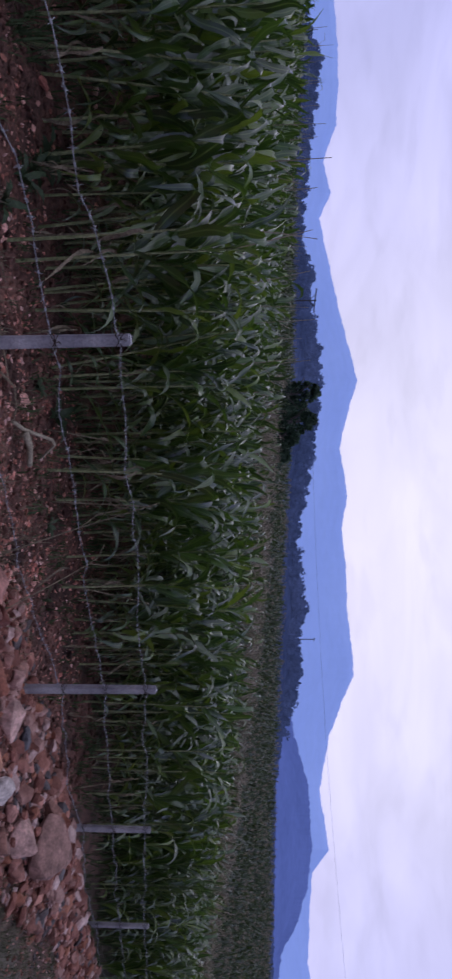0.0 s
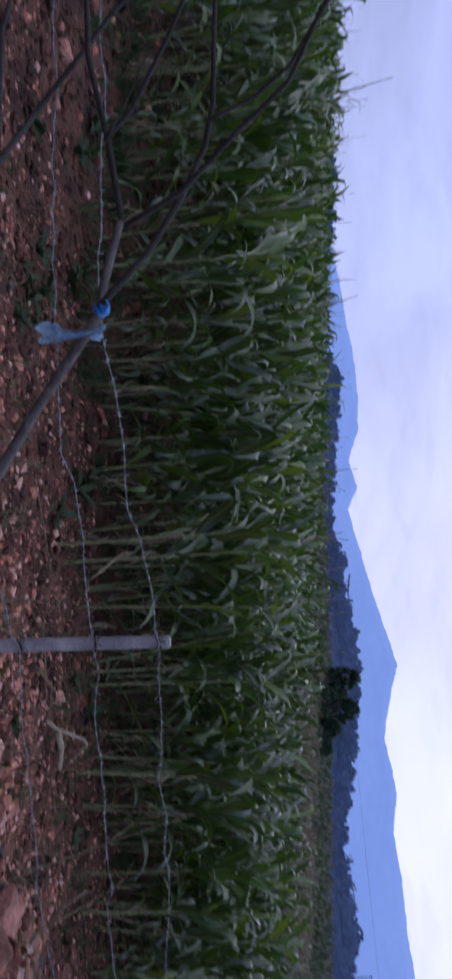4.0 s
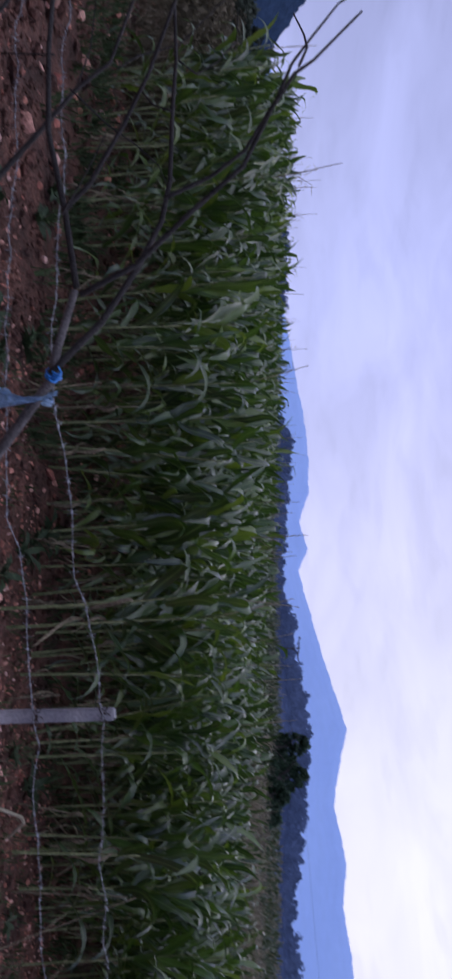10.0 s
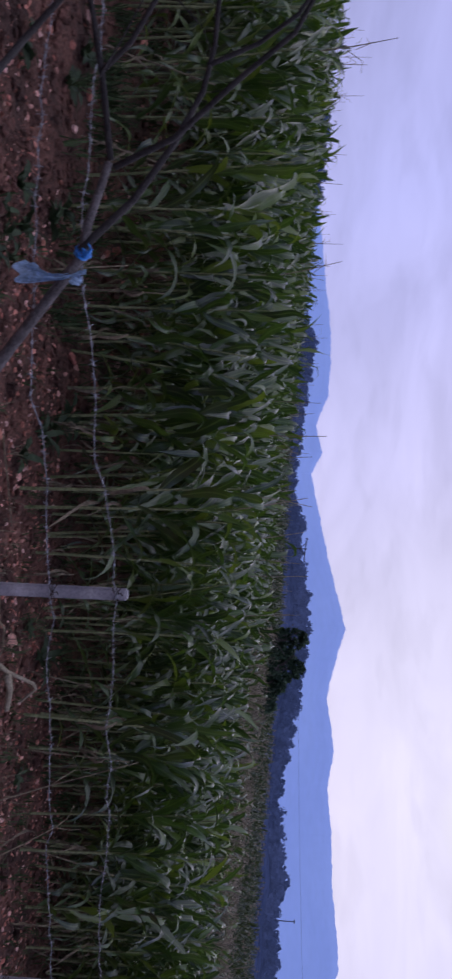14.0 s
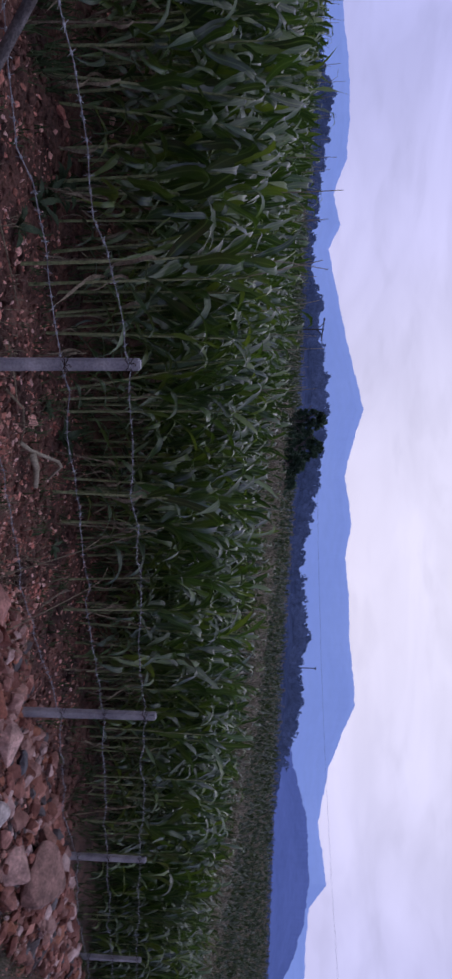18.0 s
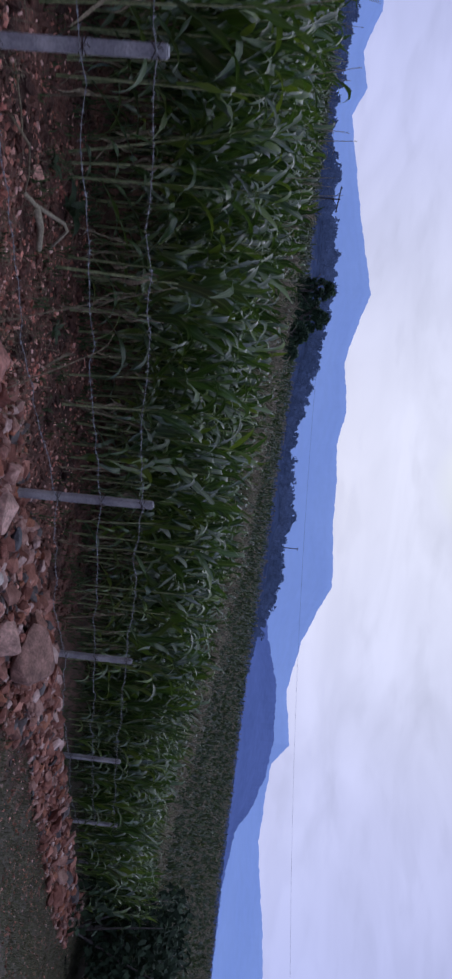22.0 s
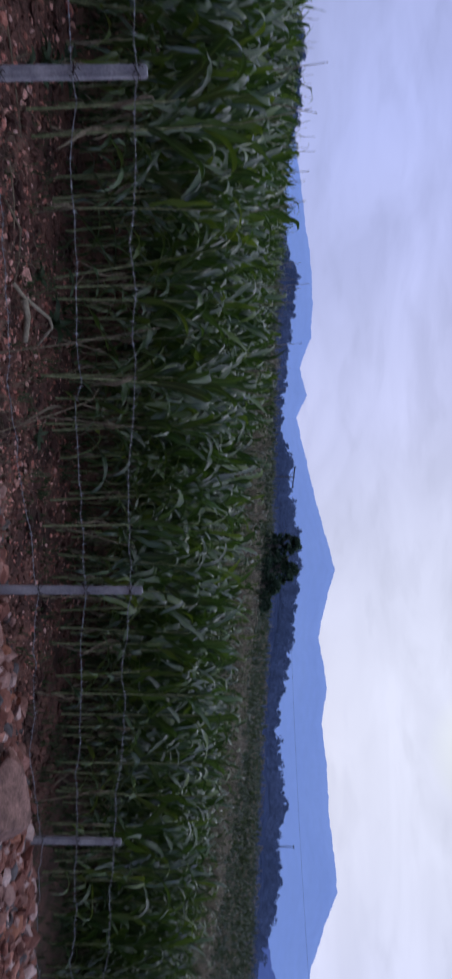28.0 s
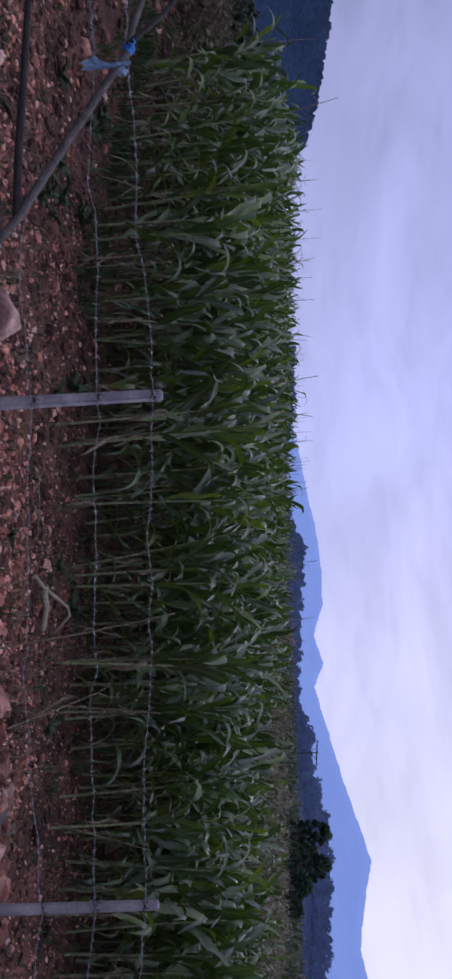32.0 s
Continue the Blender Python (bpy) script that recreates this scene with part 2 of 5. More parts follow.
STONE_TONES = ((0.382, 0.160, 0.125), (0.461, 0.242, 0.198), (0.225, 0.085, 0.063), (0.506, 0.301, 0.261), (0.304, 0.126, 0.096), (0.140, 0.120, 0.125), (0.371, 0.150, 0.096),
               (0.585, 0.415, 0.388), (0.258, 0.116, 0.092), (0.415, 0.190, 0.147))
mat("stone", (1.150, 1.165, 1.165), (0.555, 0.468, 0.452), rough=0.85, scale=7, fine=38, bump=0.55, rand=0.2, fine_amt=0.28, third=(1.750, 1.660, 1.620), palette=STONE_TONES)
mat("stone_mass", (1.010, 1.040, 1.050), (0.512, 0.432, 0.417), rough=0.9, scale=6, fine=40, bump=0.2, rand=0.25, island=True, fine_amt=0.2, palette=STONE_TONES)
for _name, _c in (("pink", (0.472, 0.227, 0.190)), ("brown", (0.304, 0.150, 0.118)), ("red", (0.338, 0.121, 0.081)), ("pale", (0.561, 0.349, 0.307)), ("grey", (0.115, 0.110, 0.125)),
                  ("tan", (0.472, 0.227, 0.156)), ("white", (0.620, 0.512, 0.494)), ("block", (0.300, 0.168, 0.142))):
    mat("stone_" + _name, tuple(min(0.7, 1.2 * k) for k in _c), tuple(0.55 * k for k in _c), rough=0.85, scale=8, fine=40, bump=0.6, fine_amt=0.28, third=tuple(min(0.8, 1.65 * k) for k in _c))
mat("chip", (1.850, 1.720, 1.700), (1.100, 1.000, 0.960), rough=0.9, scale=9, fine=50, bump=0.2, rand=0.25, island=True, palette=((0.450, 0.242, 0.198), (0.338, 0.150, 0.113), (0.561, 0.377, 0.341), (0.247, 0.101, 0.077), (0.483, 0.281, 0.237), (0.304, 0.121, 0.096), (0.382, 0.174, 0.137)))
mat("concrete", (0.52, 0.50, 0.53), (0.29, 0.28, 0.32), rough=0.85, scale=6, fine=70, bump=0.3, rand=0.06, fine_amt=0.2)
mat("wire", (0.36, 0.37, 0.40), (0.22, 0.22, 0.24), rough=0.55, metal=0.5, scale=30, bump=0)
mat("rust", (0.09, 0.06, 0.05), (0.05, 0.035, 0.03), rough=0.8, metal=0.4, scale=40, bump=0)
# limbs against the sky: bark tone darkened to paint them as silhouettes
mat("dark_bark", (0.045, 0.038, 0.038), (0.024, 0.020, 0.021), rough=0.85, scale=14, fine=90, bump=0.5)
mat("bark", (0.17, 0.15, 0.15), (0.085, 0.072, 0.072), rough=0.85, scale=14, fine=90, bump=0.5)
mat("twine", (0.05, 0.30, 0.80), (0.03, 0.20, 0.62), rough=0.5, scale=40, bump=0.2)
mat("plastic_strip", (0.38, 0.53, 0.72), (0.27, 0.41, 0.62), rough=0.4, scale=18, bump=0.2, translucent=0.25)


def turf_over_soil():
    """The verge beside the rubble is thin turf on grey earth: mixed by distance across the fence line, with a ragged edge."""
    m = MATS["soil"]
    nt = m.node_tree
    N, L = nt.nodes.new, nt.links.new
    b = nt.nodes["Principled BSDF"]
    old = b.inputs["Base Color"].links[0].from_socket
    geo = N("ShaderNodeNewGeometry")
    dot = N("ShaderNodeVectorMath")
    dot.operation = "DOT_PRODUCT"
    dot.inputs[1].default_value = (-0.697, 0.717, 0)
    L(geo.outputs["Position"], dot.inputs[0])
    nz = N("ShaderNodeTexNoise")
    nz.inputs["Scale"].default_value, nz.inputs["Detail"].default_value = 1.3, 5
    L(geo.outputs["Position"], nz.inputs["Vector"])
    ad = N("ShaderNodeMath")
    ad.operation = "MULTIPLY_ADD"
    ad.inputs[1].default_value = 1.6
    L(nz.outputs["Fac"], ad.inputs[0])
    L(dot.outputs["Value"], ad.inputs[2])
    mr = N("ShaderNodeMapRange")
    mr.inputs["From Min"].default_value, mr.inputs["From Max"].default_value = 3.1, 2.6
    L(ad.outputs[0], mr.inputs["Value"])
    n2 = N("ShaderNodeTexNoise")
    n2.inputs["Scale"].default_value, n2.inputs["Detail"].default_value = 7, 6
    L(geo.outputs["Position"], n2.inputs["Vector"])
    rp = N("ShaderNodeValToRGB")
    e = rp.color_ramp.elements
    e[0].position, e[0].color = 0.38, (0.080, 0.073, 0.050, 1)
    e[1].position, e[1].color = 0.62, (0.165, 0.140, 0.110, 1)
    L(n2.outputs["Fac"], rp.inputs[0])
    mx = N("ShaderNodeMix")
    mx.data_type = "RGBA"
    L(mr.outputs[0], mx.inputs["Factor"])
    L(old, mx.inputs["A"])
    L(rp.outputs[0], mx.inputs["B"])
    # beyond the near field: dull stubble land
    ln = N("ShaderNodeVectorMath")
    ln.operation = "LENGTH"
    L(geo.outputs["Position"], ln.inputs[0])
    fr = N("ShaderNodeMapRange")
    fr.inputs["From Min"].default_value, fr.inputs["From Max"].default_value = 10.0, 19.0
    L(ln.outputs["Value"], fr.inputs["Value"])
    n3 = N("ShaderNodeTexNoise")
    n3.inputs["Scale"].default_value, n3.inputs["Detail"].default_value = 0.25, 6
    L(geo.outputs["Position"], n3.inputs["Vector"])
    r3 = N("ShaderNodeValToRGB")
    e = r3.color_ramp.elements
    e[0].position, e[0].color = 0.4, (0.060, 0.052, 0.034, 1)
    e[1].position, e[1].color = 0.6, (0.12, 0.094, 0.072, 1)
    L(n3.outputs["Fac"], r3.inputs[0])
    m3 = N("ShaderNodeMix")
    m3.data_type = "RGBA"
    L(fr.outputs[0], m3.inputs["Factor"])
    L(mx.outputs["Result"], m3.inputs["A"])
    L(r3.outputs[0], m3.inputs["B"])
    L(m3.outputs["Result"], b.inputs["Base Color"])


turf_over_soil()
mat("grass", (0.145, 0.145, 0.085), (0.075, 0.084, 0.048), rough=0.9, scale=3, bump=0, rand=0.4, island=True, translucent=0.2)
mat("weed", (0.075, 0.118, 0.045), (0.045, 0.072, 0.028), rough=0.8, scale=6, bump=0, rand=0.3, island=True, translucent=0.2)
mat("weed_leaf", (0.055, 0.090, 0.040), (0.032, 0.058, 0.026), rough=0.55, scale=9, bump=0.1, rand=0.3, translucent=0.2)
mat("water", (0.045, 0.04, 0.04), (0.035, 0.03, 0.03), rough=0.08, scale=3, fine=9, bump=0.05, fine_amt=0.1)
mat("brush", (0.155, 0.125, 0.085), (0.090, 0.078, 0.050), rough=0.9, scale=1.5, bump=0, rand=0.4, island=True, translucent=0.2)
mat("tree_leaf", (0.055, 0.105, 0.060), (0.032, 0.062, 0.038), rough=0.7, scale=0.5, fine=3, bump=0, rand=0.4, island=True, translucent=0.3)
mat("hedge_leaf", (0.060, 0.075, 0.052), (0.036, 0.048, 0.036), rough=0.9, scale=0.5, fine=3, bump=0, rand=0.4, island=True, translucent=0.2)
mat("bush_leaf", (0.036, 0.066, 0.034), (0.020, 0.038, 0.022), rough=0.8, scale=0.5, fine=3, bump=0, rand=0.4, island=True)
# haze over the far hills and crowns is painted: blue tones plus emission
mat("hazed_range", (0.184, 0.260, 0.535), (0.172, 0.246, 0.52), rough=1, scale=0.003, fine=0.02, bump=0, glow=0.72, fine_amt=0.025, spec=0)
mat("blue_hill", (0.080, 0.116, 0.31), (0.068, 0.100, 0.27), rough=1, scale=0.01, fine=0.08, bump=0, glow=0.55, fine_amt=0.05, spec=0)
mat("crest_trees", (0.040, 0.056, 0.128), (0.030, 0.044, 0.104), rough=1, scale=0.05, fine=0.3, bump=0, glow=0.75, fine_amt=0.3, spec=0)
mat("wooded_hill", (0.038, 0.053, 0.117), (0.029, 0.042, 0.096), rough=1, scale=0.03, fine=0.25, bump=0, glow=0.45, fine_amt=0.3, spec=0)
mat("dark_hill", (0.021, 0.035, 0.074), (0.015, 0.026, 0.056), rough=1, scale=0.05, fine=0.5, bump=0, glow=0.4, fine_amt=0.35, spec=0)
# cable colour shifted to the mountain blue, so distance haze is painted in
mat("far_cable", (0.14, 0.17, 0.34), rough=0.9, scale=0.1, bump=0)
mat("pole", (0.05, 0.045, 0.05), rough=0.8, scale=5, bump=0)


# ---- helpers for meshes ----
def smooth(a, b, x):
    t = np.clip((x - a) / (b - a), 0, 1)
    return t * t * (3 - 2 * t)


def mesh_from(name, verts, faces, material=None, uvs=None, smooth=False):
    me = bpy.data.meshes.new(name)
    me.from_pydata([tuple(v) for v in verts], [], [tuple(f) for f in faces])
    if uvs is not None:
        layer = me.uv_layers.new(name="UVMap")
        idx = np.zeros(len(me.loops), dtype=np.int32)
        me.loops.foreach_get("vertex_index", idx)
        layer.data.foreach_set("uv", np.asarray(uvs, dtype=np.float32)[idx].ravel())
    if material:
        me.materials.append(MATS[material])
    if smooth:
        me.polygons.foreach_set("use_smooth", [True] * len(me.polygons))
    me.update()
    return me


def big_mesh(name, verts, quads, material, uvs=None, smooth=False):
    """Fast mesh from arrays; quads is an (n, 4) or (n, 3) index array."""
    me = bpy.data.meshes.new(name)
    verts = np.asarray(verts, dtype=np.float32)
    quads = np.asarray(quads, dtype=np.int32)
    k = quads.shape[1]
    me.vertices.add(len(verts))
    me.vertices.foreach_set("co", verts.ravel())
    me.loops.add(quads.size)
    me.loops.foreach_set("vertex_index", quads.ravel())
    me.polygons.add(len(quads))
    me.polygons.foreach_set("loop_start", np.arange(len(quads), dtype=np.int32) * k)
    me.polygons.foreach_set("loop_total", np.full(len(quads), k, dtype=np.int32))
    me.polygons.foreach_set("use_smooth", np.full(len(quads), smooth))
    if uvs is not None:
        layer = me.uv_layers.new(name="UVMap")
        layer.data.foreach_set("uv", np.asarray(uvs, dtype=np.float32)[quads.ravel()].ravel())
    me.materials.append(MATS[material])
    me.update(calc_edges=True)
    me.validate()
    return me


def part(name, me, parent, label="", m=None):
    ob = new(name, me)
    ob.parent = parent
    if m is not None:
        ob.matrix_basis = m
    if label:
        ob["label"] = label
    return ob


def tube(points, radii, sides=6):
    """Verts and faces of a tapered tube along points, with closed ends."""
    pts = [Vector(p) for p in points]
    verts, faces = [], []
    ref = Vector((0.31, 0.17, 0.93))
    for i, p in enumerate(pts):
        a = pts[max(i - 1, 0)]
        b = pts[min(i + 1, len(pts) - 1)]
        t = (b - a).normalized()
        u = t.cross(ref)
        if u.length < 1e-3:
            u = t.cross(Vector((1, 0, 0)))
        u.normalize()
        v = t.cross(u)
        for k in range(sides):
            an = 2 * math.pi * k / sides
            verts.append(p + (u * math.cos(an) + v * math.sin(an)) * radii[i])
    for i in range(len(pts) - 1):
        for k in range(sides):
            k2 = (k + 1) % sides
            faces.append((i * sides + k, i * sides + k2, (i + 1) * sides + k2, (i + 1) * sides + k))
    faces.append(tuple(range(sides))[::-1])
    faces.append(tuple((len(pts) - 1) * sides + k for k in range(sides)))
    return verts, faces


def joined(pieces):
    verts, faces = [], []
    for v, f in pieces:
        o = len(verts)
        verts += list(v)
        faces += [tuple(i + o for i in q) for q in f]
    return verts, faces


# ---- ground ----
P1 = (-0.86, 4.05)
DIR = (0.717, 0.697)
NOR = (-0.697, 0.717)


def along(x, y):
    return (x - P1[0]) * DIR[0] + (y - P1[1]) * DIR[1]


def across(x, y):
    return (x - P1[0]) * NOR[0] + (y - P1[1]) * NOR[1]


def place(s, u):
    return P1[0] + s * DIR[0] + u * NOR[0], P1[1] + s * DIR[1] + u * NOR[1]


def ground_z(x, y):
    """Field that falls to the right and rises again far off; a raised verge where the camera stands."""
    x, y = np.asarray(x, dtype=float), np.asarray(y, dtype=float)
    r = np.hypot(x, y)
    xc = np.where(x > 11, 11 + 5 * np.tanh((x - 11) / 5), np.maximum(x, -14))
    z = -0.15 - 0.09 * (xc + 0.86) - 0.063 * np.maximum(0, xc - 4.5)
    far = smooth(28, 85, r)
    bearing = np.degrees(np.arctan2(x, y))
    z = z * (1 - far) + far * np.clip(2.2 - 0.07 * (bearing + 2), -0.4, 2.6)
    u = across(x, y)
    s = along(x, y)
    z = z + 0.55 * smooth(-2.0, -3.4, u) * (1 - smooth(12, 30, r))
    heap = np.exp(-((u + 0.55) / 0.75) ** 2) * smooth(0.3, 3.0, s) * (1 - smooth(25, 40, s))
    z = z + 0.14 * heap
    # shallow ditch along the foot of the fence
    z = z - 0.17 * np.exp(-((u - 0.28) / 0.50) ** 2) * smooth(1.0, 5.5, s) * (1 - smooth(16, 26, s))
    return z


def bumps(x, y):
    fade = 1 - smooth(8, 15, np.hypot(x, y))
    return fade * (0.035 * np.sin(2.1 * x + 1.3 * y) * np.sin(1.7 * y - 0.9 * x + 1) + 0.015 * np.sin(5.3 * x - 3.1 * y) * np.sin(4.7 * y + 2.2 * x)
            + 0.008 * np.sin(13.1 * x + 7.7 * y) * np.sin(11.3 * y - 9.1 * x))


def make_ground():
    rr = np.concatenate([np.arange(0.0, 18, 0.12), 18 * 1.06 ** np.arange(0, 98)])
    aa = np.radians(np.arange(0, 360, 1.0))
    a, r = np.meshgrid(aa, rr)
    x, y = r * np.sin(a), r * np.cos(a)
    z = ground_z(x, y) + bumps(x, y)
    n = len(aa)
    idx = np.arange(len(rr) * n).reshape(len(rr), n)
    q = np.stack([idx[:-1], idx[1:], np.roll(idx[1:], -1, 1), np.roll(idx[:-1], -1, 1)], -1).reshape(-1, 4)
    me = big_mesh("ground", np.stack([x, y, z], -1).reshape(-1, 3), q, "soil", smooth=True)
    return tagged(new("ground", me), "red stony farm soil sloping across the field", "ground", kind="structure")


make_ground()


def floor_at(x, y):
    return float(ground_z(x, y) + bumps(x, y))


# ---- distance ----
def ridge(name, radius, profile, material, label, depth=0.25, rough=0.12, teeth=0.0, seed=1, foot=-12.0, step=0.2):
    """A range of hills: bearings and crest elevations give the skyline, the flank runs down towards the viewer in spurs."""
    rng = np.random.RandomState(seed)
    az = np.arange(profile[0][0], profile[-1][0] + step / 2, step)
    el = np.interp(az, [p[0] for p in profile], [p[1] for p in profile])
    low = el.copy()
    for k in range(1, 7):
        el = el + rough / k * np.sin(az * (0.9 * k ** 1.6) + rng.uniform(0, 6.28)) * (el > 0.3)
    if teeth:
        for k in range(5):
            el = el + teeth * np.abs(np.sin(az * (2.3 + 2.9 * k) + rng.uniform(0, 6))) / (1 + 0.5 * k)
    rows = 12
    verts = []
    for j in range(rows):
        t = j / (rows - 1)
        spur = 0.010 * np.sin(az * 0.6 + seed) + 0.004 * np.sin(az * 1.9 + 2 * seed)
        rad = radius * (1 - depth * (1 - t) + spur * (1 - t) * t * 2)
        z = foot + (2.0 + radius * np.tan(np.radians(low + (el - low) * t ** 5)) - foot) * t ** 1.25
        verts.append(np.stack([rad * np.sin(np.radians(az)), rad * np.cos(np.radians(az)), z], -1))
    back = verts[-1] * np.array([1.15, 1.15, 0.0]) + np.array([0, 0, foot])
    verts.append(back)
    n = len(az)
    v = np.concatenate(verts)
    idx = np.arange(len(verts) * n).reshape(len(verts), n)
    q = np.stack([idx[:-1, :-1], idx[:-1, 1:], idx[1:, 1:], idx[1:, :-1]], -1).reshape(-1, 4)
    return tagged(new(name, big_mesh(name, v, q, material, smooth=True)), label, "hills", kind="structure")


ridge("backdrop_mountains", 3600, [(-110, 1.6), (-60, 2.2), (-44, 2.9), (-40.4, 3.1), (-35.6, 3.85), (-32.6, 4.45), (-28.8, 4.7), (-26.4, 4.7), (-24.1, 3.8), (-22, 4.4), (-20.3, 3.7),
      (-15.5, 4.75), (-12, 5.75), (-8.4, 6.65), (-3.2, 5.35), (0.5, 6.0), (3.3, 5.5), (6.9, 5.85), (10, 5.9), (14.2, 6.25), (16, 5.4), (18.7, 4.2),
      (22.4, 3.5), (26.2, 3.95), (27.7, 2.8), (33, 2.3), (37.3, 3.0), (41, 3.3), (60, 3.0), (110, 1.6)], "hazed_range",
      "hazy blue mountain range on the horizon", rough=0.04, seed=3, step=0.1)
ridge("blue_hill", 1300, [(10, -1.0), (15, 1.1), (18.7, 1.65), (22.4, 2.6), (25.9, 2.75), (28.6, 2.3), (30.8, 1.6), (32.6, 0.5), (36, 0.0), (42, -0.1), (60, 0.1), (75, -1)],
      "blue_hill", "wooded hill beyond the field, tinted haze blue", rough=0.04, teeth=0.05, seed=5, step=0.06)
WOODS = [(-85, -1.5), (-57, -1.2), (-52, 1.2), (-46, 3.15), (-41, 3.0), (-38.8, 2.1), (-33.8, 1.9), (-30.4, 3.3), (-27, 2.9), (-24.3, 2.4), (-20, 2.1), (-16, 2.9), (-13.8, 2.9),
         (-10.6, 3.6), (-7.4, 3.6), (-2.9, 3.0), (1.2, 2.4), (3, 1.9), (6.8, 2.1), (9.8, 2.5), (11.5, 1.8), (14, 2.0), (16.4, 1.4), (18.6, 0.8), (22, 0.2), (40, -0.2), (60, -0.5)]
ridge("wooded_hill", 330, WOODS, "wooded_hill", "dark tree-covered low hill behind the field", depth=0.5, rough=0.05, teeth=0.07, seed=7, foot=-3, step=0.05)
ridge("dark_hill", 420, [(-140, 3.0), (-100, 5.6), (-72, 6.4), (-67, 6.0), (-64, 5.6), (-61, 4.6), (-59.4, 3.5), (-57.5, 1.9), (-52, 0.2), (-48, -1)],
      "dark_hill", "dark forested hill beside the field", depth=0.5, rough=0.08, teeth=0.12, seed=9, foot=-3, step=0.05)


# ---- maize ----
def leaf_arrays(rng, length, width, up, droop, segs=7, across_n=3, kink=0.0, curl=1.7):
    """One arching blade, rooted at the origin, growing out along +x."""
    t = np.linspace(0, 1, segs + 1)
    ang = np.radians(up) - np.radians(droop) * t ** 2.1
    if kink:
        ang = np.radians(up) - np.radians(droop) * smooth(kink - 0.12, kink + 0.14, t) - 0.15 * t
    step = length / segs
    x = np.concatenate([[0], np.cumsum(np.cos((ang[:-1] + ang[1:]) / 2) * step)])
    z = np.concatenate([[0], np.cumsum(np.sin((ang[:-1] + ang[1:]) / 2) * step)])
    w = width * (0.45 + 0.55 * np.minimum(1, t / 0.28)) * np.maximum(0.03, 1 - t ** 3.0)
    side = rng.uniform(-0.3, 0.3) * t ** 2 * length + 0.02 * np.sin(t * rng.uniform(5, 9) + rng.uniform(0, 6))
    twist = rng.uniform(-curl, curl) * t ** 1.3
    wave = 0.32 * np.sin(t * rng.uniform(12, 22) + rng.uniform(0, 6))
    v, uv = [], []
    for i in range(segs + 1):
        nx, nz = -math.sin(ang[i]), math.cos(ang[i])
        ct, st = math.cos(twist[i]), math.sin(twist[i])
        for k in range(across_n):
            o = (k / (across_n - 1) - 0.5) * w[i]
            fold = abs(o) * (0.26 + 0.6 * wave[i] * (1 if o > 0 else -1) * 2)
            lx, ly = o * ct - fold * st, o * st + fold * ct
            v.append((x[i] + nx * ly, side[i] + lx, z[i] + nz * ly))
            uv.append((k / (across_n - 1), t[i]))
    q = []
    for i in range(segs):
        for k in range(across_n - 1):
            a = i * across_n + k
            q.append((a, a + 1, a + across_n + 1, a + across_n))
    return np.array(v), np.array(q), np.array(uv)


RNG = np.random.RandomState(11)


def leaf_shape(rng):
    """Length, width, rise and droop: broad upright blades, most of them bent over near the tip."""
    kind = rng.rand()
    if kind < 0.26:
        return dict(length=rng.uniform(0.55, 0.80), width=rng.uniform(0.080, 0.112), up=rng.uniform(72, 85), droop=rng.uniform(8, 45), curl=0.5)
    if kind < 0.72:
        return dict(length=rng.uniform(0.62, 0.92), width=rng.uniform(0.074, 0.108), up=rng.uniform(68, 83), droop=rng.uniform(95, 165), kink=rng.uniform(0.52, 0.82), curl=0.6)
    if kind < 0.90:
        return dict(length=rng.uniform(0.62, 0.90), width=rng.uniform(0.066, 0.095), up=rng.uniform(60, 76), droop=rng.uniform(95, 150), curl=1.0)
    return dict(length=rng.uniform(0.42, 0.62), width=rng.uniform(0.045, 0.07), up=rng.uniform(40, 62), droop=rng.uniform(100, 140), curl=1.4)


def plant_plan(rng, height, low=0.20):
    """Heights, turns and sizes of the leaves of one plant: two opposite ranks that mostly face out of the row, bare at the foot."""
    n = rng.randint(13, 17)
    base = rng.normal(136, 42)
    plan = []
    for i in range(n):
        f = i / (n - 1)
        h = height * (low + (0.94 - low) * f)
        size = 0.66 + 0.46 * math.sin(math.pi * min(1, 0.14 + 0.76 * f)) - 0.10 * f
        plan.append((h, base + 180 * (i % 2) + rng.normal(0, 22), size, f))
    return plan


LEAVES = []
for _i in range(36):
    _v, _q, _uv = leaf_arrays(RNG, segs=12, **leaf_shape(RNG))
    LEAVES.append(mesh_from("leaf", _v, _q, "maize_leaf", _uv, smooth=True))
DRY = []
for _i in range(4):
    _v, _q, _uv = leaf_arrays(RNG, RNG.uniform(0.35, 0.6), 0.04, 5, 95, kink=0.15)
    DRY.append(mesh_from("dry_leaf", _v, _q, "dry_leaf", _uv, smooth=True))


def stalk_mesh(rng, h):
    pts, rad = [], []
    bend = rng.uniform(-0.05, 0.05, 2)
    n = 10
    for i in range(n + 1):
        f = i / n
        for d, r in ((0, 1.0), (0.012, 1.12), (0.024, 1.0)):
            pts.append((bend[0] * f * f, bend[1] * f * f, h * f + d - 0.03))
            rad.append((0.016 - 0.009 * f) * r)
    return mesh_from("stalk", *tube(pts, rad, 6), "maize_stalk", smooth=True)


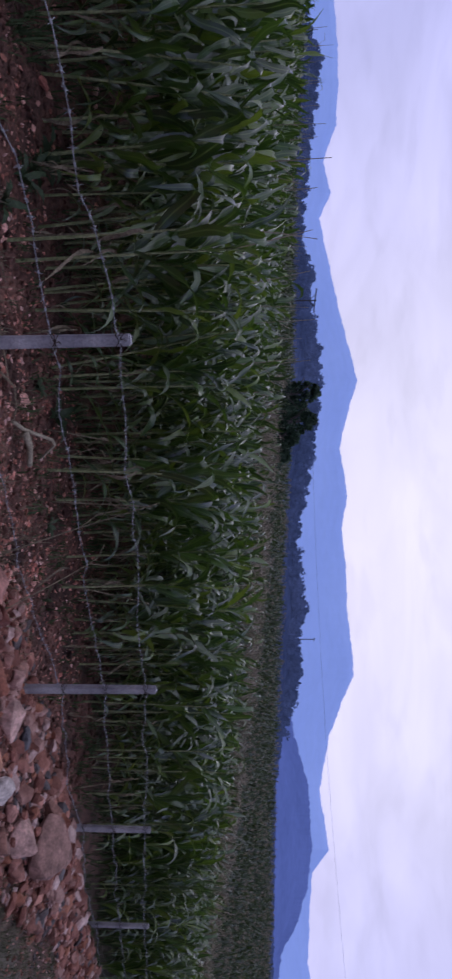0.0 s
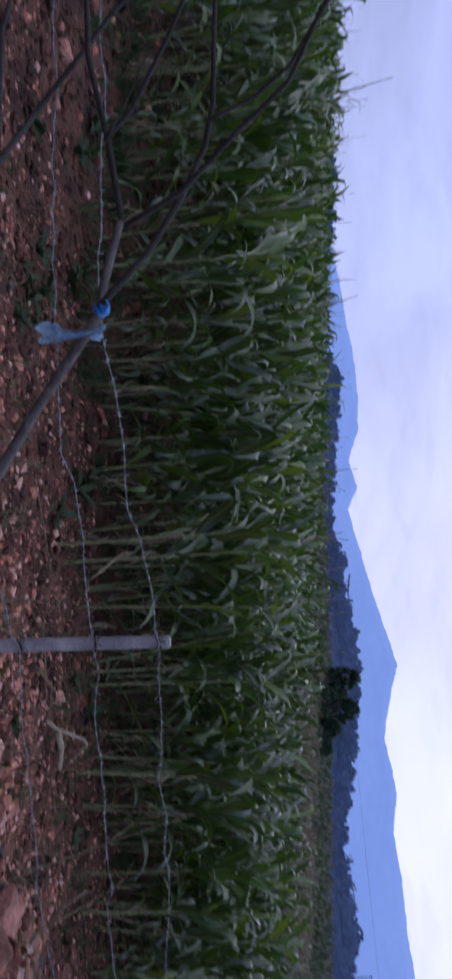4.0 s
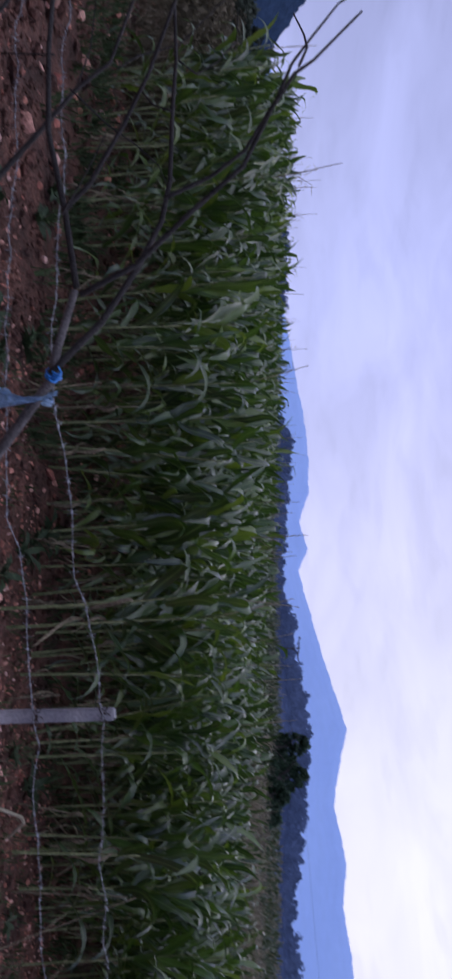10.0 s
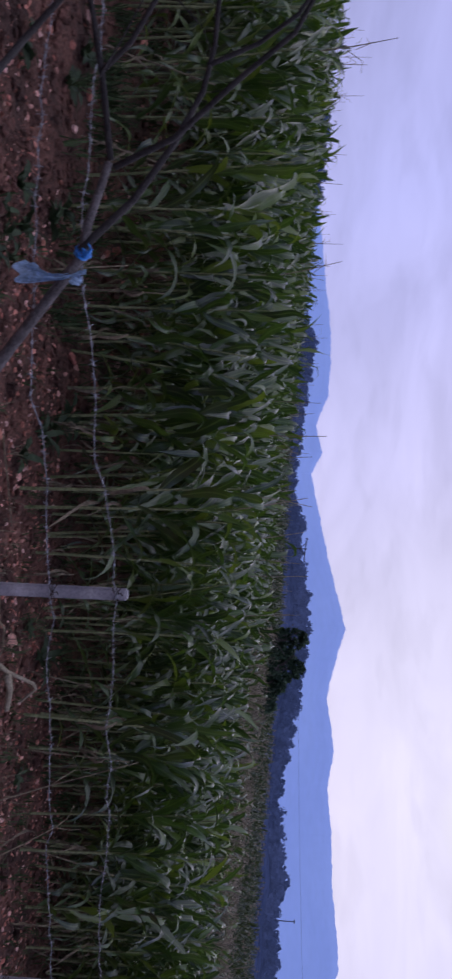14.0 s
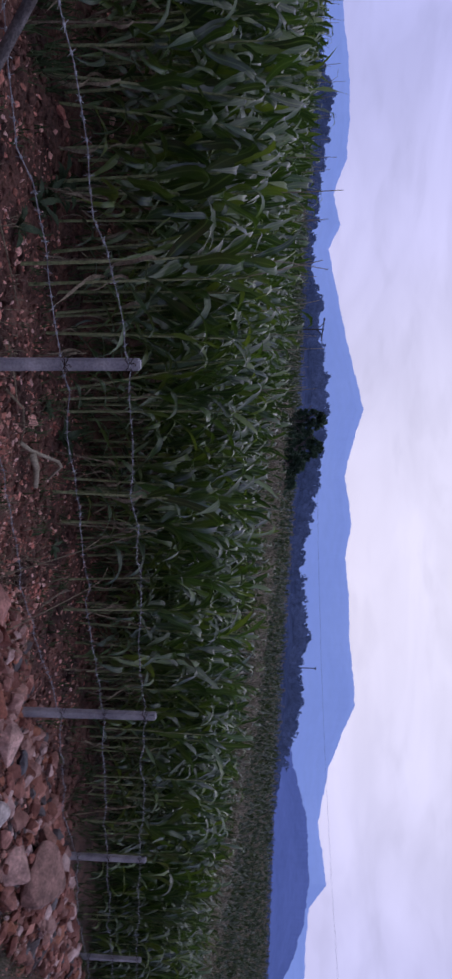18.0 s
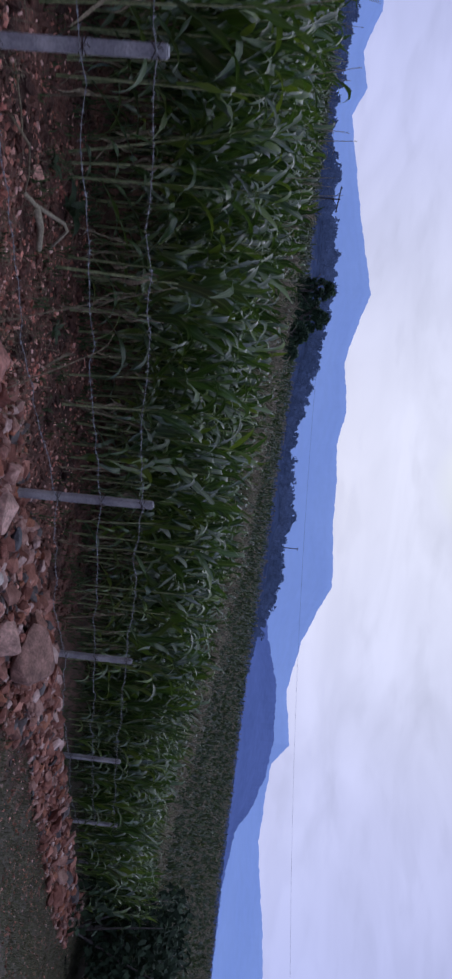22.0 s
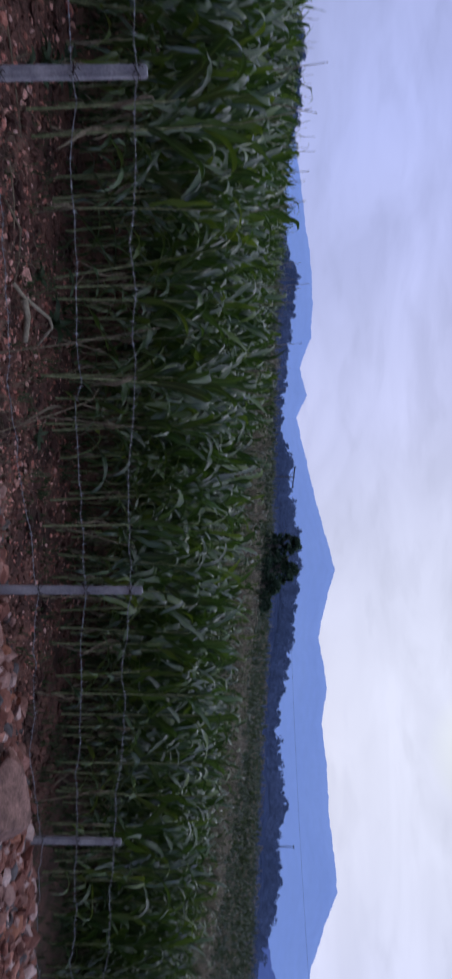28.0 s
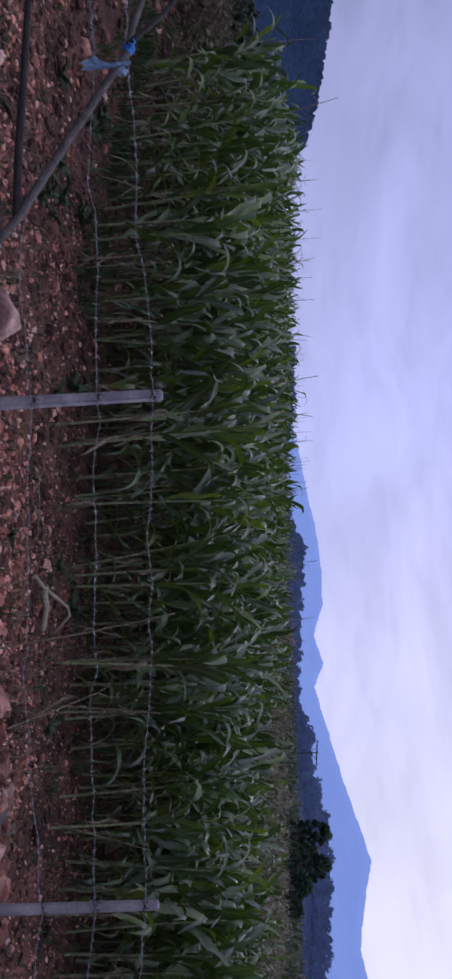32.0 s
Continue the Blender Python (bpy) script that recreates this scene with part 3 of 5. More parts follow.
def tassel_geo(rng, lod=0):
    """A stiff central spike with a few thin side branches."""
    H = rng.uniform(0.5, 0.75) if not lod else rng.uniform(0.34, 0.46)
    lean = rng.normal(0, 0.05, 2)
    pieces = [tube([(0, 0, 0), (lean[0] * 0.4, lean[1] * 0.4, H * 0.5), (lean[0], lean[1], H)], [0.005, 0.0058, 0.003], 3)]
    for k in range(rng.randint(0, 3) if not lod else rng.randint(8, 13)):
        a, t = rng.uniform(0, 6.28), rng.uniform(0.35, 1.1)
        L, z = rng.uniform(0.14, 0.26), H * (rng.uniform(0.3, 0.6) if not lod else rng.uniform(0.2, 0.55))
        p = [(0, 0, z), (math.cos(a) * L * t * 0.5, math.sin(a) * L * t * 0.5, z + L * 0.6), (math.cos(a) * L * t, math.sin(a) * L * t, z + L * (1 - 0.5 * t))]
        pieces.append(tube(p, [0.003, 0.0035, 0.0015] if not lod else [0.005, 0.008, 0.004], 3))
    return joined(pieces)


STALKS = [stalk_mesh(RNG, h) for h in (1.66, 1.76, 1.86, 1.96)]
STALK_H = (1.66, 1.76, 1.86, 1.96)
TASSELS = [mesh_from("tassel", *tassel_geo(RNG), "maize_tassel") for _i in range(4)]

FRONT_X = (-8.6, -5.4, -3.3, -0.2, 1.8, 3.5, 6.0, 9.4, 14.0, 30.0, 60.0)
FRONT_Y = (5.2, 5.35, 5.85, 7.5, 8.85, 10.05, 11.75, 14.3, 18.0, 31.5, 57.0)


def front(x):
    return np.interp(x, FRONT_X, FRONT_Y)


# plants that stand out before the rows: place, height of the stalk, whether a tassel rises from it
FORERUNNERS = ((-1.96, 5.58, 1.96, True), (-1.86, 5.78, 1.76, True), (-1.85, 6.60, 1.66, False), (-1.85, 7.12, 1.86, True), (-0.20, 7.02, 1.76, True), (0.10, 7.55, 1.66, False), (0.76, 8.15, 1.76, False),
               (1.08, 7.98, 1.66, False), (1.86, 9.10, 1.66, False), (3.2, 9.95, 1.66, False), (-2.75, 6.10, 1.76, True), (-3.62, 6.05, 1.96, False), (-4.20, 5.72, 1.86, True), (-4.50, 5.20, 1.76, False),
               (-4.88, 5.25, 1.86, False), (-5.95, 5.05, 1.96, True), (-1.10, 6.95, 1.66, False), (-2.30, 6.25, 1.66, False))


def maize_spots():
    """Stands of the plants: rows that follow the field's front edge; nearest first in each row."""
    rng = np.random.RandomState(21)
    spots = []
    row = 0
    while row < 140:
        off = row * 0.68
        x = -8.5 - 1.6 * off
        gap = 0.20 if row < 8 else 0.30 if row < 18 else (0.42 if row < 40 else 0.7)
        while x < 62:
            slope = (front(x + 0.2) - front(x)) / 0.2
            x += gap / math.hypot(1, slope) * rng.uniform(0.75, 1.3)
            px = x + rng.normal(0, 0.04)
            py = front(x) + off * 1.18 + rng.normal(0, 0.16 if row == 0 else 0.09)
            if row == 0 and rng.rand() < 0.30 or row == 1 and rng.rand() < 0.1:
                continue
            bearing = math.degrees(math.atan2(px, py))
            if row > 15 and math.hypot(px, py) < 34 and bearing > -25:
                continue
            if bearing < -61 or bearing > 43 or math.hypot(px, py) > 88:
                continue
            spots.append((row, px, py))
        row += 1 if row < 40 else 2
    return spots


def make_maize():
    rng = np.random.RandomState(31)
    spots = maize_spots()
    near, mid, far = [], [], []
    for row, x, y in spots:
        r = math.hypot(x, y)
        if row < 3 and r < 13.0 and len(near) < 280:
            near.append((x, y, row))
        elif r < 26:
            mid.append((x, y, row))
        else:
            far.append((x, y, row))
    # the nearest plants, leaf by leaf
    stands = [(x, y, STALK_H.index(h), tassel, True) for x, y, h, tassel in FORERUNNERS]
    stands += [(x, y, rng.randint(4), rng.rand() < 0.055, False) for x, y, row in near]
    for x, y, k, tassel, ahead in stands:
        h = STALK_H[k]
        plant = new("maize_plant")
        grow = rng.uniform(0.98, 1.04) if ahead else rng.uniform(0.74, 0.95) if rng.rand() < 0.2 else rng.uniform(0.95, 1.06)
        plant.matrix_basis = pose(x, y, floor_at(x, y), rng.normal(0, 2.5), rng.normal(0, 2.5), rng.normal(0, 25)) @ Matrix.Scale(grow, 4)
        tagged(plant, "tall maize plant standing out before the rows" if ahead else "tall green maize plant with long broad leaves", "maize plant", "front rows of the maize field")
        part("stalk", STALKS[k], plant, "pale green jointed stalk")
        for lh, turn, size, f in plant_plan(rng, h, rng.uniform(0.26, 0.38) if ahead and x > -2.5 else rng.uniform(0.05, 0.20)):
            if f < 0.28 and rng.rand() < 0.38:
                part("dry_leaf", DRY[rng.randint(4)], plant, "withered straw-coloured leaf", pose(0, 0, lh + 0.12, 0, rng.uniform(0, 35), turn + rng.normal(0, 30)) @ Matrix.Scale(rng.uniform(0.7, 1.1), 4))
                continue
            s = size * rng.uniform(0.9, 1.1)
            hang = rng.normal(0, 7) if f > 0.35 else rng.uniform(8, 50)
            slim = 1.0 if f > 0.35 else rng.uniform(0.5, 0.85)
            part("leaf", LEAVES[rng.randint(36)], plant, "", pose(0, 0, lh, rng.normal(0, 14), hang, turn) @ Matrix.Diagonal((s, s * slim, s, 1)))
        if tassel:
            part("tassel", TASSELS[rng.randint(4)], plant, "thin straw-coloured tassel", pose(0, 0, h - 0.03, rng.normal(0, 6), rng.normal(0, 6), 0))
    # the rest of the field as masses
    for name, group, segs, acr, leaves_n, label in (("maize_rows", mid, 6, 3, 17, "dense rows of green maize behind the front plants"),
                                                    ("far_maize", far, 3, 2, 13, "far maize field seen across the tops")):
        lv, lq, lu, sv, sq, tv, tq = [], [], [], [], [], [], []
        nl = ns = ntt = 0
        models = []
        for _ in range(12):
            h = rng.uniform(1.70, 2.0)
            vs, qs, us = [], [], []
            o = 0
            for lh, turn, size, f in plant_plan(rng, h, 0.03):
                if len(vs) >= leaves_n:
                    break
                shape = leaf_shape(rng)
                shape["length"] *= size
                shape["width"] *= size * (1.0 if acr == 3 else 1.35)
                v, q, u = leaf_arrays(rng, segs=segs, across_n=acr, **shape)
                a = math.radians(turn)
                v = v @ np.array([[math.cos(a), math.sin(a), 0], [-math.sin(a), math.cos(a), 0], [0, 0, 1]]) + np.array([0, 0, lh])
                vs.append(v)
                qs.append(q + o)
                us.append(u)
                o += len(v)
            st = np.array([(0.016 * math.cos(b), 0.016 * math.sin(b), 0) for b in (0, 2.1, 4.2)] + [(0.005 * math.cos(b), 0.005 * math.sin(b), h) for b in (0, 2.1, 4.2)])
            ta = tassel_geo(rng, 1)
            ta1 = tassel_geo(rng, 0)
            models.append((np.concatenate(vs), np.concatenate(qs), np.concatenate(us), st, np.array([v[:] for v in ta[0]]) + np.array([0, 0, h - 0.05]),
                           [f for f in ta[1] if len(f) == 4], np.array([v[:] for v in ta1[0]]) + np.array([0, 0, h - 0.05]), [f for f in ta1[1] if len(f) == 4]))
        for x, y, row in group:
            v, q, u, st, ta, tf, tb, tg = models[rng.randint(12)]
            if row < 2 or x < -1.5:
                ta, tf = tb, tg
            a, s = rng.normal(0, 0.5), rng.uniform(0.92, 1.06)
            m = np.array([[math.cos(a), math.sin(a), 0], [-math.sin(a), math.cos(a), 0], [0, 0, 1]]) * s
            base = np.array([x, y, floor_at(x, y) if segs == 6 else float(ground_z(x, y))])
            lv.append(v @ m + base)
            lq.append(q + nl)
            lu.append(u)
            nl += len(v)
            if segs == 6:
                sv.append(st @ m + base)
                sq.append(np.array([(0, 1, 4, 3), (1, 2, 5, 4), (2, 0, 3, 5)]) + ns)
                ns += 6
            if rng.rand() < (0.08 if segs == 6 and (row < 2 or x < -1.5) else 0.75 if segs == 6 else 0.30):
                tv.append(ta @ m + base)
                tq.append(np.array(tf) + ntt)
                ntt += len(ta)
        field = tagged(new(name), label, "maize field", kind="stuff")
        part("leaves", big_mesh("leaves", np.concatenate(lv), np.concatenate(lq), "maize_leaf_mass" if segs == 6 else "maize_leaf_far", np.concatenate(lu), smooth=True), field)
        if sv:
            part("stalks", big_mesh("stalks", np.concatenate(sv), np.concatenate(sq), "maize_stalk"), field)
        part("tassels", big_mesh("tassels", np.concatenate(tv), np.concatenate(tq), "maize_tassel"), field)


make_maize()

# ---- fence ----
# place and height of the top above the datum
POSTS = [(-9.516, 4.456, 1.726), (-7.175, 3.002, 1.713), (-0.845, 4.081, 1.214), (1.890, 6.793, 0.923), (4.340, 9.21, 0.458), (7.25, 11.98, -0.045), (10.4, 15.0, -0.50), (13.7, 18.3, -0.98),
         (16.5, 21.0, -1.20), (19.4, 23.8, -1.30)]
WIRE_DROP = ((0.06, 0.43, 0.87), (0.10, 0.48, 0.88), (0.07, 0.475, 0.86))  # first, second and further posts


def post_mesh(h, w0=0.078, w1=0.066):
    bm = bmesh.new()
    bmesh.ops.create_cube(bm, size=1)
    for v in bm.verts:
        w = w1 if v.co.z > 0 else w0
        v.co = Vector((v.co.x * w, v.co.y * w, -0.3 if v.co.z < 0 else h))
    bmesh.ops.bevel(bm, geom=bm.edges[:], offset=0.009, segments=2, affect="EDGES")
    me = bpy.data.meshes.new("post")
    bm.to_mesh(me)
    bm.free()
    me.materials.append(MATS["concrete"])
    return me


fence = tagged(new("barbed_wire_fence"), "barbed wire fence on pale square concrete posts", "fence")
rngf = np.random.RandomState(5)
POST_TOPS = []
def tie_mesh(w, z, seed):
    """Binding wire: slack crossing turns round the post and a twisted end in front."""
    rng = np.random.RandomState(seed)
    r = w * 0.5 + 0.004
    ring = [(-r, -r), (r, -r), (r, r), (-r, r), (-r, -r)]
    pieces = []
    for tilt in (-0.022, 0.020, 0.004):
        pieces.append(tube([(a, b, z + tilt * a / r + rng.normal(0, 0.003)) for a, b in ring], [0.0024] * 5, 4))
    out = rng.uniform(-0.5, 0.5)
    pieces.append(tube([(out * r, -r, z), (out * r + 0.012, -r - 0.010, z + 0.012), (out * r + 0.004, -r - 0.018, z + 0.030), (out * r + 0.020, -r - 0.014, z + 0.042)], [0.0035, 0.0035, 0.003, 0.002], 4))
    return mesh_from("wire_tie", *joined(pieces), "rust")


def wire_drops(i):
    return WIRE_DROP[max(0, min(i - 2, 2))]


for i, (px, py, top) in enumerate(POSTS):
    pz = floor_at(px, py)
    ph = top - pz
    POST_TOPS.append((px, py, pz, ph))
    post = part("post", post_mesh(ph), fence, "pale grey concrete post", pose(px, py, pz, rngf.normal(0, 0.3), rngf.normal(0, 0.3), 18 + rngf.normal(0, 4)))
    for drop in wire_drops(i):
        part("wire_tie", tie_mesh(0.078 - 0.012 * (ph - drop) / ph, ph - drop, 500 + 7 * i + int(10 * drop)), post, "dark twisted wire tie")


def strand_mesh(knots, seed, sag=0.05):
    rng = np.random.RandomState(seed)
    pts = []
    for a, b in zip(knots[:-1], knots[1:]):
        a, b = Vector(a), Vector(b)
        n = max(4, int((b - a).length / 0.16))
        for i in range(n):
            t = i / n
            p = a.lerp(b, t)
            p.z -= sag * 4 * t * (1 - t)
            slow = 0.018 * math.sin(t * (b - a).length * 3.1 + seed) + 0.010 * math.sin(t * (b - a).length * 7.3 + 2 * seed)
            pts.append(p + Vector((rng.normal(0, 0.006), rng.normal(0, 0.006), slow * 4 * t * (1 - t) + rng.normal(0, 0.008))))
    pts.append(Vector(knots[-1]))
    pieces = [tube(pts, [0.0022] * len(pts), 5)]
    for i in range(len(pts) - 1):
        if pts[i].length > 18:
            continue
        for t in (0.25, 0.8):
            p = pts[i].lerp(pts[i + 1], t)
            for _ in range(2):
                d = Vector(rng.normal(0, 1, 3)).normalized() * 0.024
                pieces.append(tube([p - d, p + d], [0.0017, 0.0012], 3))
            ax = (pts[i + 1] - pts[i]).normalized() * 0.009
            pieces.append(tube([p - ax, p + ax], [0.0055, 0.0055], 5))
    return mesh_from("wire", *joined(pieces), "wire")


RIB = (-1.865, 2.355, 1.21)
for level, sag in enumerate((0.0, 0.02, 0.085)):
    knots = []
    for i, (px, py, pz, ph) in enumerate(POST_TOPS):
        if level == 2 and i == 0:
            continue
        if level == 2 and i == 1:
            knots.append((-1.40, 2.80, 0.62))
            continue
        knots.append((px + 0.05 * -NOR[0], py + 0.05 * -NOR[1], pz + (ph - wire_drops(i)[level] if i != 1 else (0.30, -0.06)[level])))
        if i == 1:
            knots.append((RIB[0], RIB[1], RIB[2] - (0, 0.19)[level]))
    part("wire_strand", strand_mesh(knots, 40 + level, sag), fence, "thin grey barbed wire")

# ---- stones ----
def rock_mesh(rng, flat=0.7):
    """A broken stone: flat fracture faces with chipped edges."""
    bm = bmesh.new()
    for _ in range(17):
        d = Vector(rng.normal(0, 1, 3)).normalized() * rng.uniform(0.40, 0.56)
        bm.verts.new((d.x, d.y, d.z * flat))
    res = bmesh.ops.convex_hull(bm, input=bm.verts[:])
    bmesh.ops.delete(bm, geom=[v for v in bm.verts if not v.link_faces], context="VERTS")
    bmesh.ops.dissolve_limit(bm, angle_limit=radians(16), verts=bm.verts[:], edges=bm.edges[:])
    bmesh.ops.bevel(bm, geom=bm.edges[:], offset=0.035, segments=2, affect="EDGES", profile=0.6)
    bmesh.ops.triangulate(bm, faces=bm.faces[:])
    long = [e for e in bm.edges if e.calc_length() > 0.12]
    bmesh.ops.subdivide_edges(bm, edges=long, cuts=1)
    bmesh.ops.triangulate(bm, faces=bm.faces[:])
    o = Vector(rng.uniform(0, 50, 3))
    for v in bm.verts:
        v.co *= 1 + 0.10 * noise.noise(v.co * 3 + o) + 0.05 * noise.noise(v.co * 9 + o)
    if rng.rand() < 0.45:
        for _ in range(2):
            bmesh.ops.smooth_vert(bm, verts=bm.verts[:], factor=0.5, use_axis_x=True, use_axis_y=True, use_axis_z=True)
    me = bpy.data.meshes.new("rock")
    bm.to_mesh(me)
    bm.free()
    me.materials.append(MATS["stone"])
    return me


ROCKS = [rock_mesh(RNG, f) for f in (0.55, 0.65, 0.75, 0.85, 0.6, 0.7, 0.8, 0.95, 0.5, 0.72, 0.62, 0.9, 0.45, 0.4, 0.68, 0.78)]


def put_rock(x, y, size, rng, label="reddish-brown broken rock in the rubble bank", tone="", up=0.22):
    ob = new("rock", ROCKS[(2, 3, 5, 6, 7, 9, 11, 15)[rng.randint(8)] if tone else rng.randint(16)])
    z = floor_at(x, y)
    s = (size * rng.uniform(0.85, 1.25), size * rng.uniform(0.7, 1.0), size * rng.uniform(0.75, 1.05))
    ob.matrix_basis = pose(x, y, z + up * s[2], rng.normal(0, 17), rng.normal(0, 17), rng.uniform(0, 360)) @ Matrix.Diagonal((*s, 1))
    if tone:
        ob.matrix_basis = pose(x, y, z + up * size * 0.8, rng.normal(0, 9), rng.normal(0, 9), rng.uniform(0, 360)) @ Matrix.Diagonal((size * 1.1, size * 0.95, size * 0.92, 1))
        ob.material_slots[0].link = "OBJECT"
        ob.material_slots[0].material = MATS["stone_" + tone]
    return tagged(ob, label, "rock", "rubble bank by the fence")


TONES = {"pink": "pinkish-brown angular rock in the rubble bank", "brown": "dull brown slab of rock in the rubble bank", "red": "rust-red boulder in the rubble bank",
         "pale": "pale pink split rock in the rubble bank", "grey": "dark grey smooth rock in the rubble bank", "tan": "tan-orange broken rock in the rubble bank",
         "white": "whitish split rock at the edge of the rubble bank", "block": "large brown block of rock beside a fence post"}


def rubble_band(rng):
    s = rng.uniform(0.6, 22)
    wide = 0.62 if s < 7 else 0.42
    mid = -0.58 if s < 7 else -0.53 - 0.05 * (s - 7)
    return s, mid + wide * rng.uniform(-1.3, 1.3)


# centre, size and tone of the large stones
BIG_ROCKS = [(1.02, 4.82, 0.37, "pink"), (0.95, 5.22, 0.33, "brown"), (0.75, 5.52, 0.32, "pink"), (1.44, 5.49, 0.34, "red"), (1.93, 6.02, 0.32, "pale"), (2.28, 6.53, 0.22, "grey"), (2.00, 5.42, 0.39, "red"),
             (2.18, 5.81, 0.25, "tan"), (2.51, 5.93, 0.31, "white"), (3.49, 8.47, 0.34, "pink"), (3.42, 7.49, 0.29, "brown"), (3.27, 6.70, 0.37, "pale"), (3.11, 6.26, 0.30, "brown"), (3.66, 7.32, 0.66, "block"),
             (2.44, 5.44, 0.15, "tan"), (2.89, 6.38, 0.18, "pink"), (1.76, 5.09, 0.25, "brown"), (1.37, 4.86, 0.21, "pink"), (1.56, 5.27, 0.21, "brown"), (1.23, 5.32, 0.23, "tan"), (0.64, 4.78, 0.20, "red"),
             (1.46, 6.02, 0.13, "pink"), (1.25, 5.06, 0.17, "red"), (2.31, 7.02, 0.11, "pale"), (2.62, 7.41, 0.17, "pink"), (1.60, 5.82, 0.14, "pale")]


def make_stones():
    rng = np.random.RandomState(77)
    for x, y, d, tone in BIG_ROCKS:
        put_rock(x, y, d * 1.12, rng, TONES[tone], tone, 0.30)
    for s, u, d in ((1.2, -0.1, 0.30), (0.9, -0.6, 0.34), (1.5, 0.25, 0.22), (6.4, -0.3, 0.24), (7.7, -0.5, 0.30), (9.6, -0.9, 0.34), (12.0, -1.0, 0.4), (12.4, -0.7, 0.36), (0.4, -0.9, 0.36), (1.3, -1.0, 0.34)):
        put_rock(*place(s, u), d, rng)
    count = 0
    while count < 150:
        s, u = rubble_band(rng)
        if s > 11:
            continue
        put_rock(*place(s, u), float(np.clip(rng.lognormal(-2.0, 0.42), 0.07, 0.30)), rng, up=rng.uniform(0.12, 0.55))
        count += 1
    # stones rolled down to the foot of the fence
    for _ in range(44):
        s = rng.uniform(2.7, 7.2)
        put_rock(*place(s, rng.uniform(-0.05, 0.60) * min(1.0, s / 4.2)), float(np.clip(rng.lognormal(-2.15, 0.42), 0.06, 0.24)), rng, "broken pinkish stone on the soil at the foot of the fence", up=rng.uniform(0.2, 0.5))
    put_rock(-1.50, 3.88, 0.40, rng, "pale rounded stone on red soil near the dry branch", "pale", 0.45)
    # pale field stones away from the bank
    for x, y, d in ((-6.5, 2.4, 0.22), (-7.8, 2.7, 0.26), (-5.6, 3.45, 0.13), (-7.2, 2.2, 0.20), (-8.4, 3.0, 0.24), (-3.0, 3.6, 0.10)):
        put_rock(x, y, d, rng, "pale loose field stone on red soil")
    for _ in range(45):
        put_rock(*place(rng.uniform(-7.5, 2.5), rng.normal(0.05, 0.7)), float(np.clip(rng.lognormal(-2.65, 0.3), 0.045, 0.13)), rng, "small loose stone on the red soil by the fence", up=rng.uniform(0.2, 0.4))
    # a second heap of stones round the posts at the field's end
    for _ in range(24):
        f = rng.uniform(-0.35, 1.9)
        x, y = -7.24 - 2.36 * f + rng.normal(0, 0.45), 2.85 + 1.43 * f + rng.normal(0, 0.5)
        put_rock(x, y, float(np.clip(rng.lognormal(-1.85, 0.4), 0.08, 0.34)), rng, "dusty brown stone in a heap by the end posts", "brown" if rng.rand() < 0.65 else "tan", up=rng.uniform(0.15, 0.4))
    # gravel and clods over the soil
    ico = bmesh.new()
    bmesh.ops.create_icosphere(ico, subdivisions=1, radius=0.5)
    iv = np.array([v.co[:] for v in ico.verts])
    iq = np.array([[v.index for v in f.verts] for f in ico.faces])
    ico.free()
    V, Q, o = [], [], 0

    def scatter(n, box, size, spread, lift=0.12):
        nonlocal o
        for _ in range(n):
            x, y = box(rng)
            d = size * min(3.0, rng.lognormal(0, spread))
            v = iv * (1 + rng.uniform(-0.38, 0.30, (len(iv), 1))) * np.array([d * rng.uniform(0.8, 1.7), d, d * rng.uniform(0.4, 0.8)])
            turn = Matrix.Rotation(rng.uniform(0, 6.28), 3, "Z") @ Matrix.Rotation(rng.normal(0, 0.5), 3, "X") @ Matrix.Rotation(rng.normal(0, 0.4), 3, "Y")
            v = v @ np.array(turn).T
            V.append(v + np.array([x, y, floor_at(x, y) + lift * d * rng.uniform(0.6, 1.6)]))
            Q.append(iq + o)
            o += len(v)

    scatter(6500, lambda g: place(*rubble_band(g)), 0.066, 0.45, 0.22)
    scatter(1600, lambda g: place(g.uniform(5.9, 8.6), g.uniform(-0.95, 0.25)), 0.095, 0.35, 0.35)
    scatter(110, lambda g: place(*(lambda s: (s, -0.53 - 0.05 * (s - 7) + 0.5 * g.uniform(-1.2, 1.2)))(g.uniform(11, 22))), 0.16, 0.4, 0.3)
    scatter(1100, lambda g: place(g.uniform(2.8, 7.4), g.uniform(-0.05, 0.55)), 0.06, 0.45, 0.25)
    scatter(4500, lambda g: place(g.uniform(-6, 24), -0.9 - abs(g.normal(0, 1.9))), 0.024, 0.65)
    tagged(new("gravel", big_mesh("gravel", np.concatenate(V), np.concatenate(Q), "stone_mass")), "broken reddish shards filling the rubble bank", "gravel", kind="stuff")
    V, Q, o = [], [], 0
    scatter(3000, lambda g: place(g.uniform(-4, 18), -1.1 - abs(g.normal(0, 1.4))), 0.016, 0.6)
    scatter(15000, lambda g: place(g.uniform(-9, 6), g.uniform(-1.4, 2.8)), 0.017, 0.6)
    scatter(15000, lambda g: place(g.uniform(-8, 3.5), g.normal(-0.1, 0.75)), 0.022, 0.55)
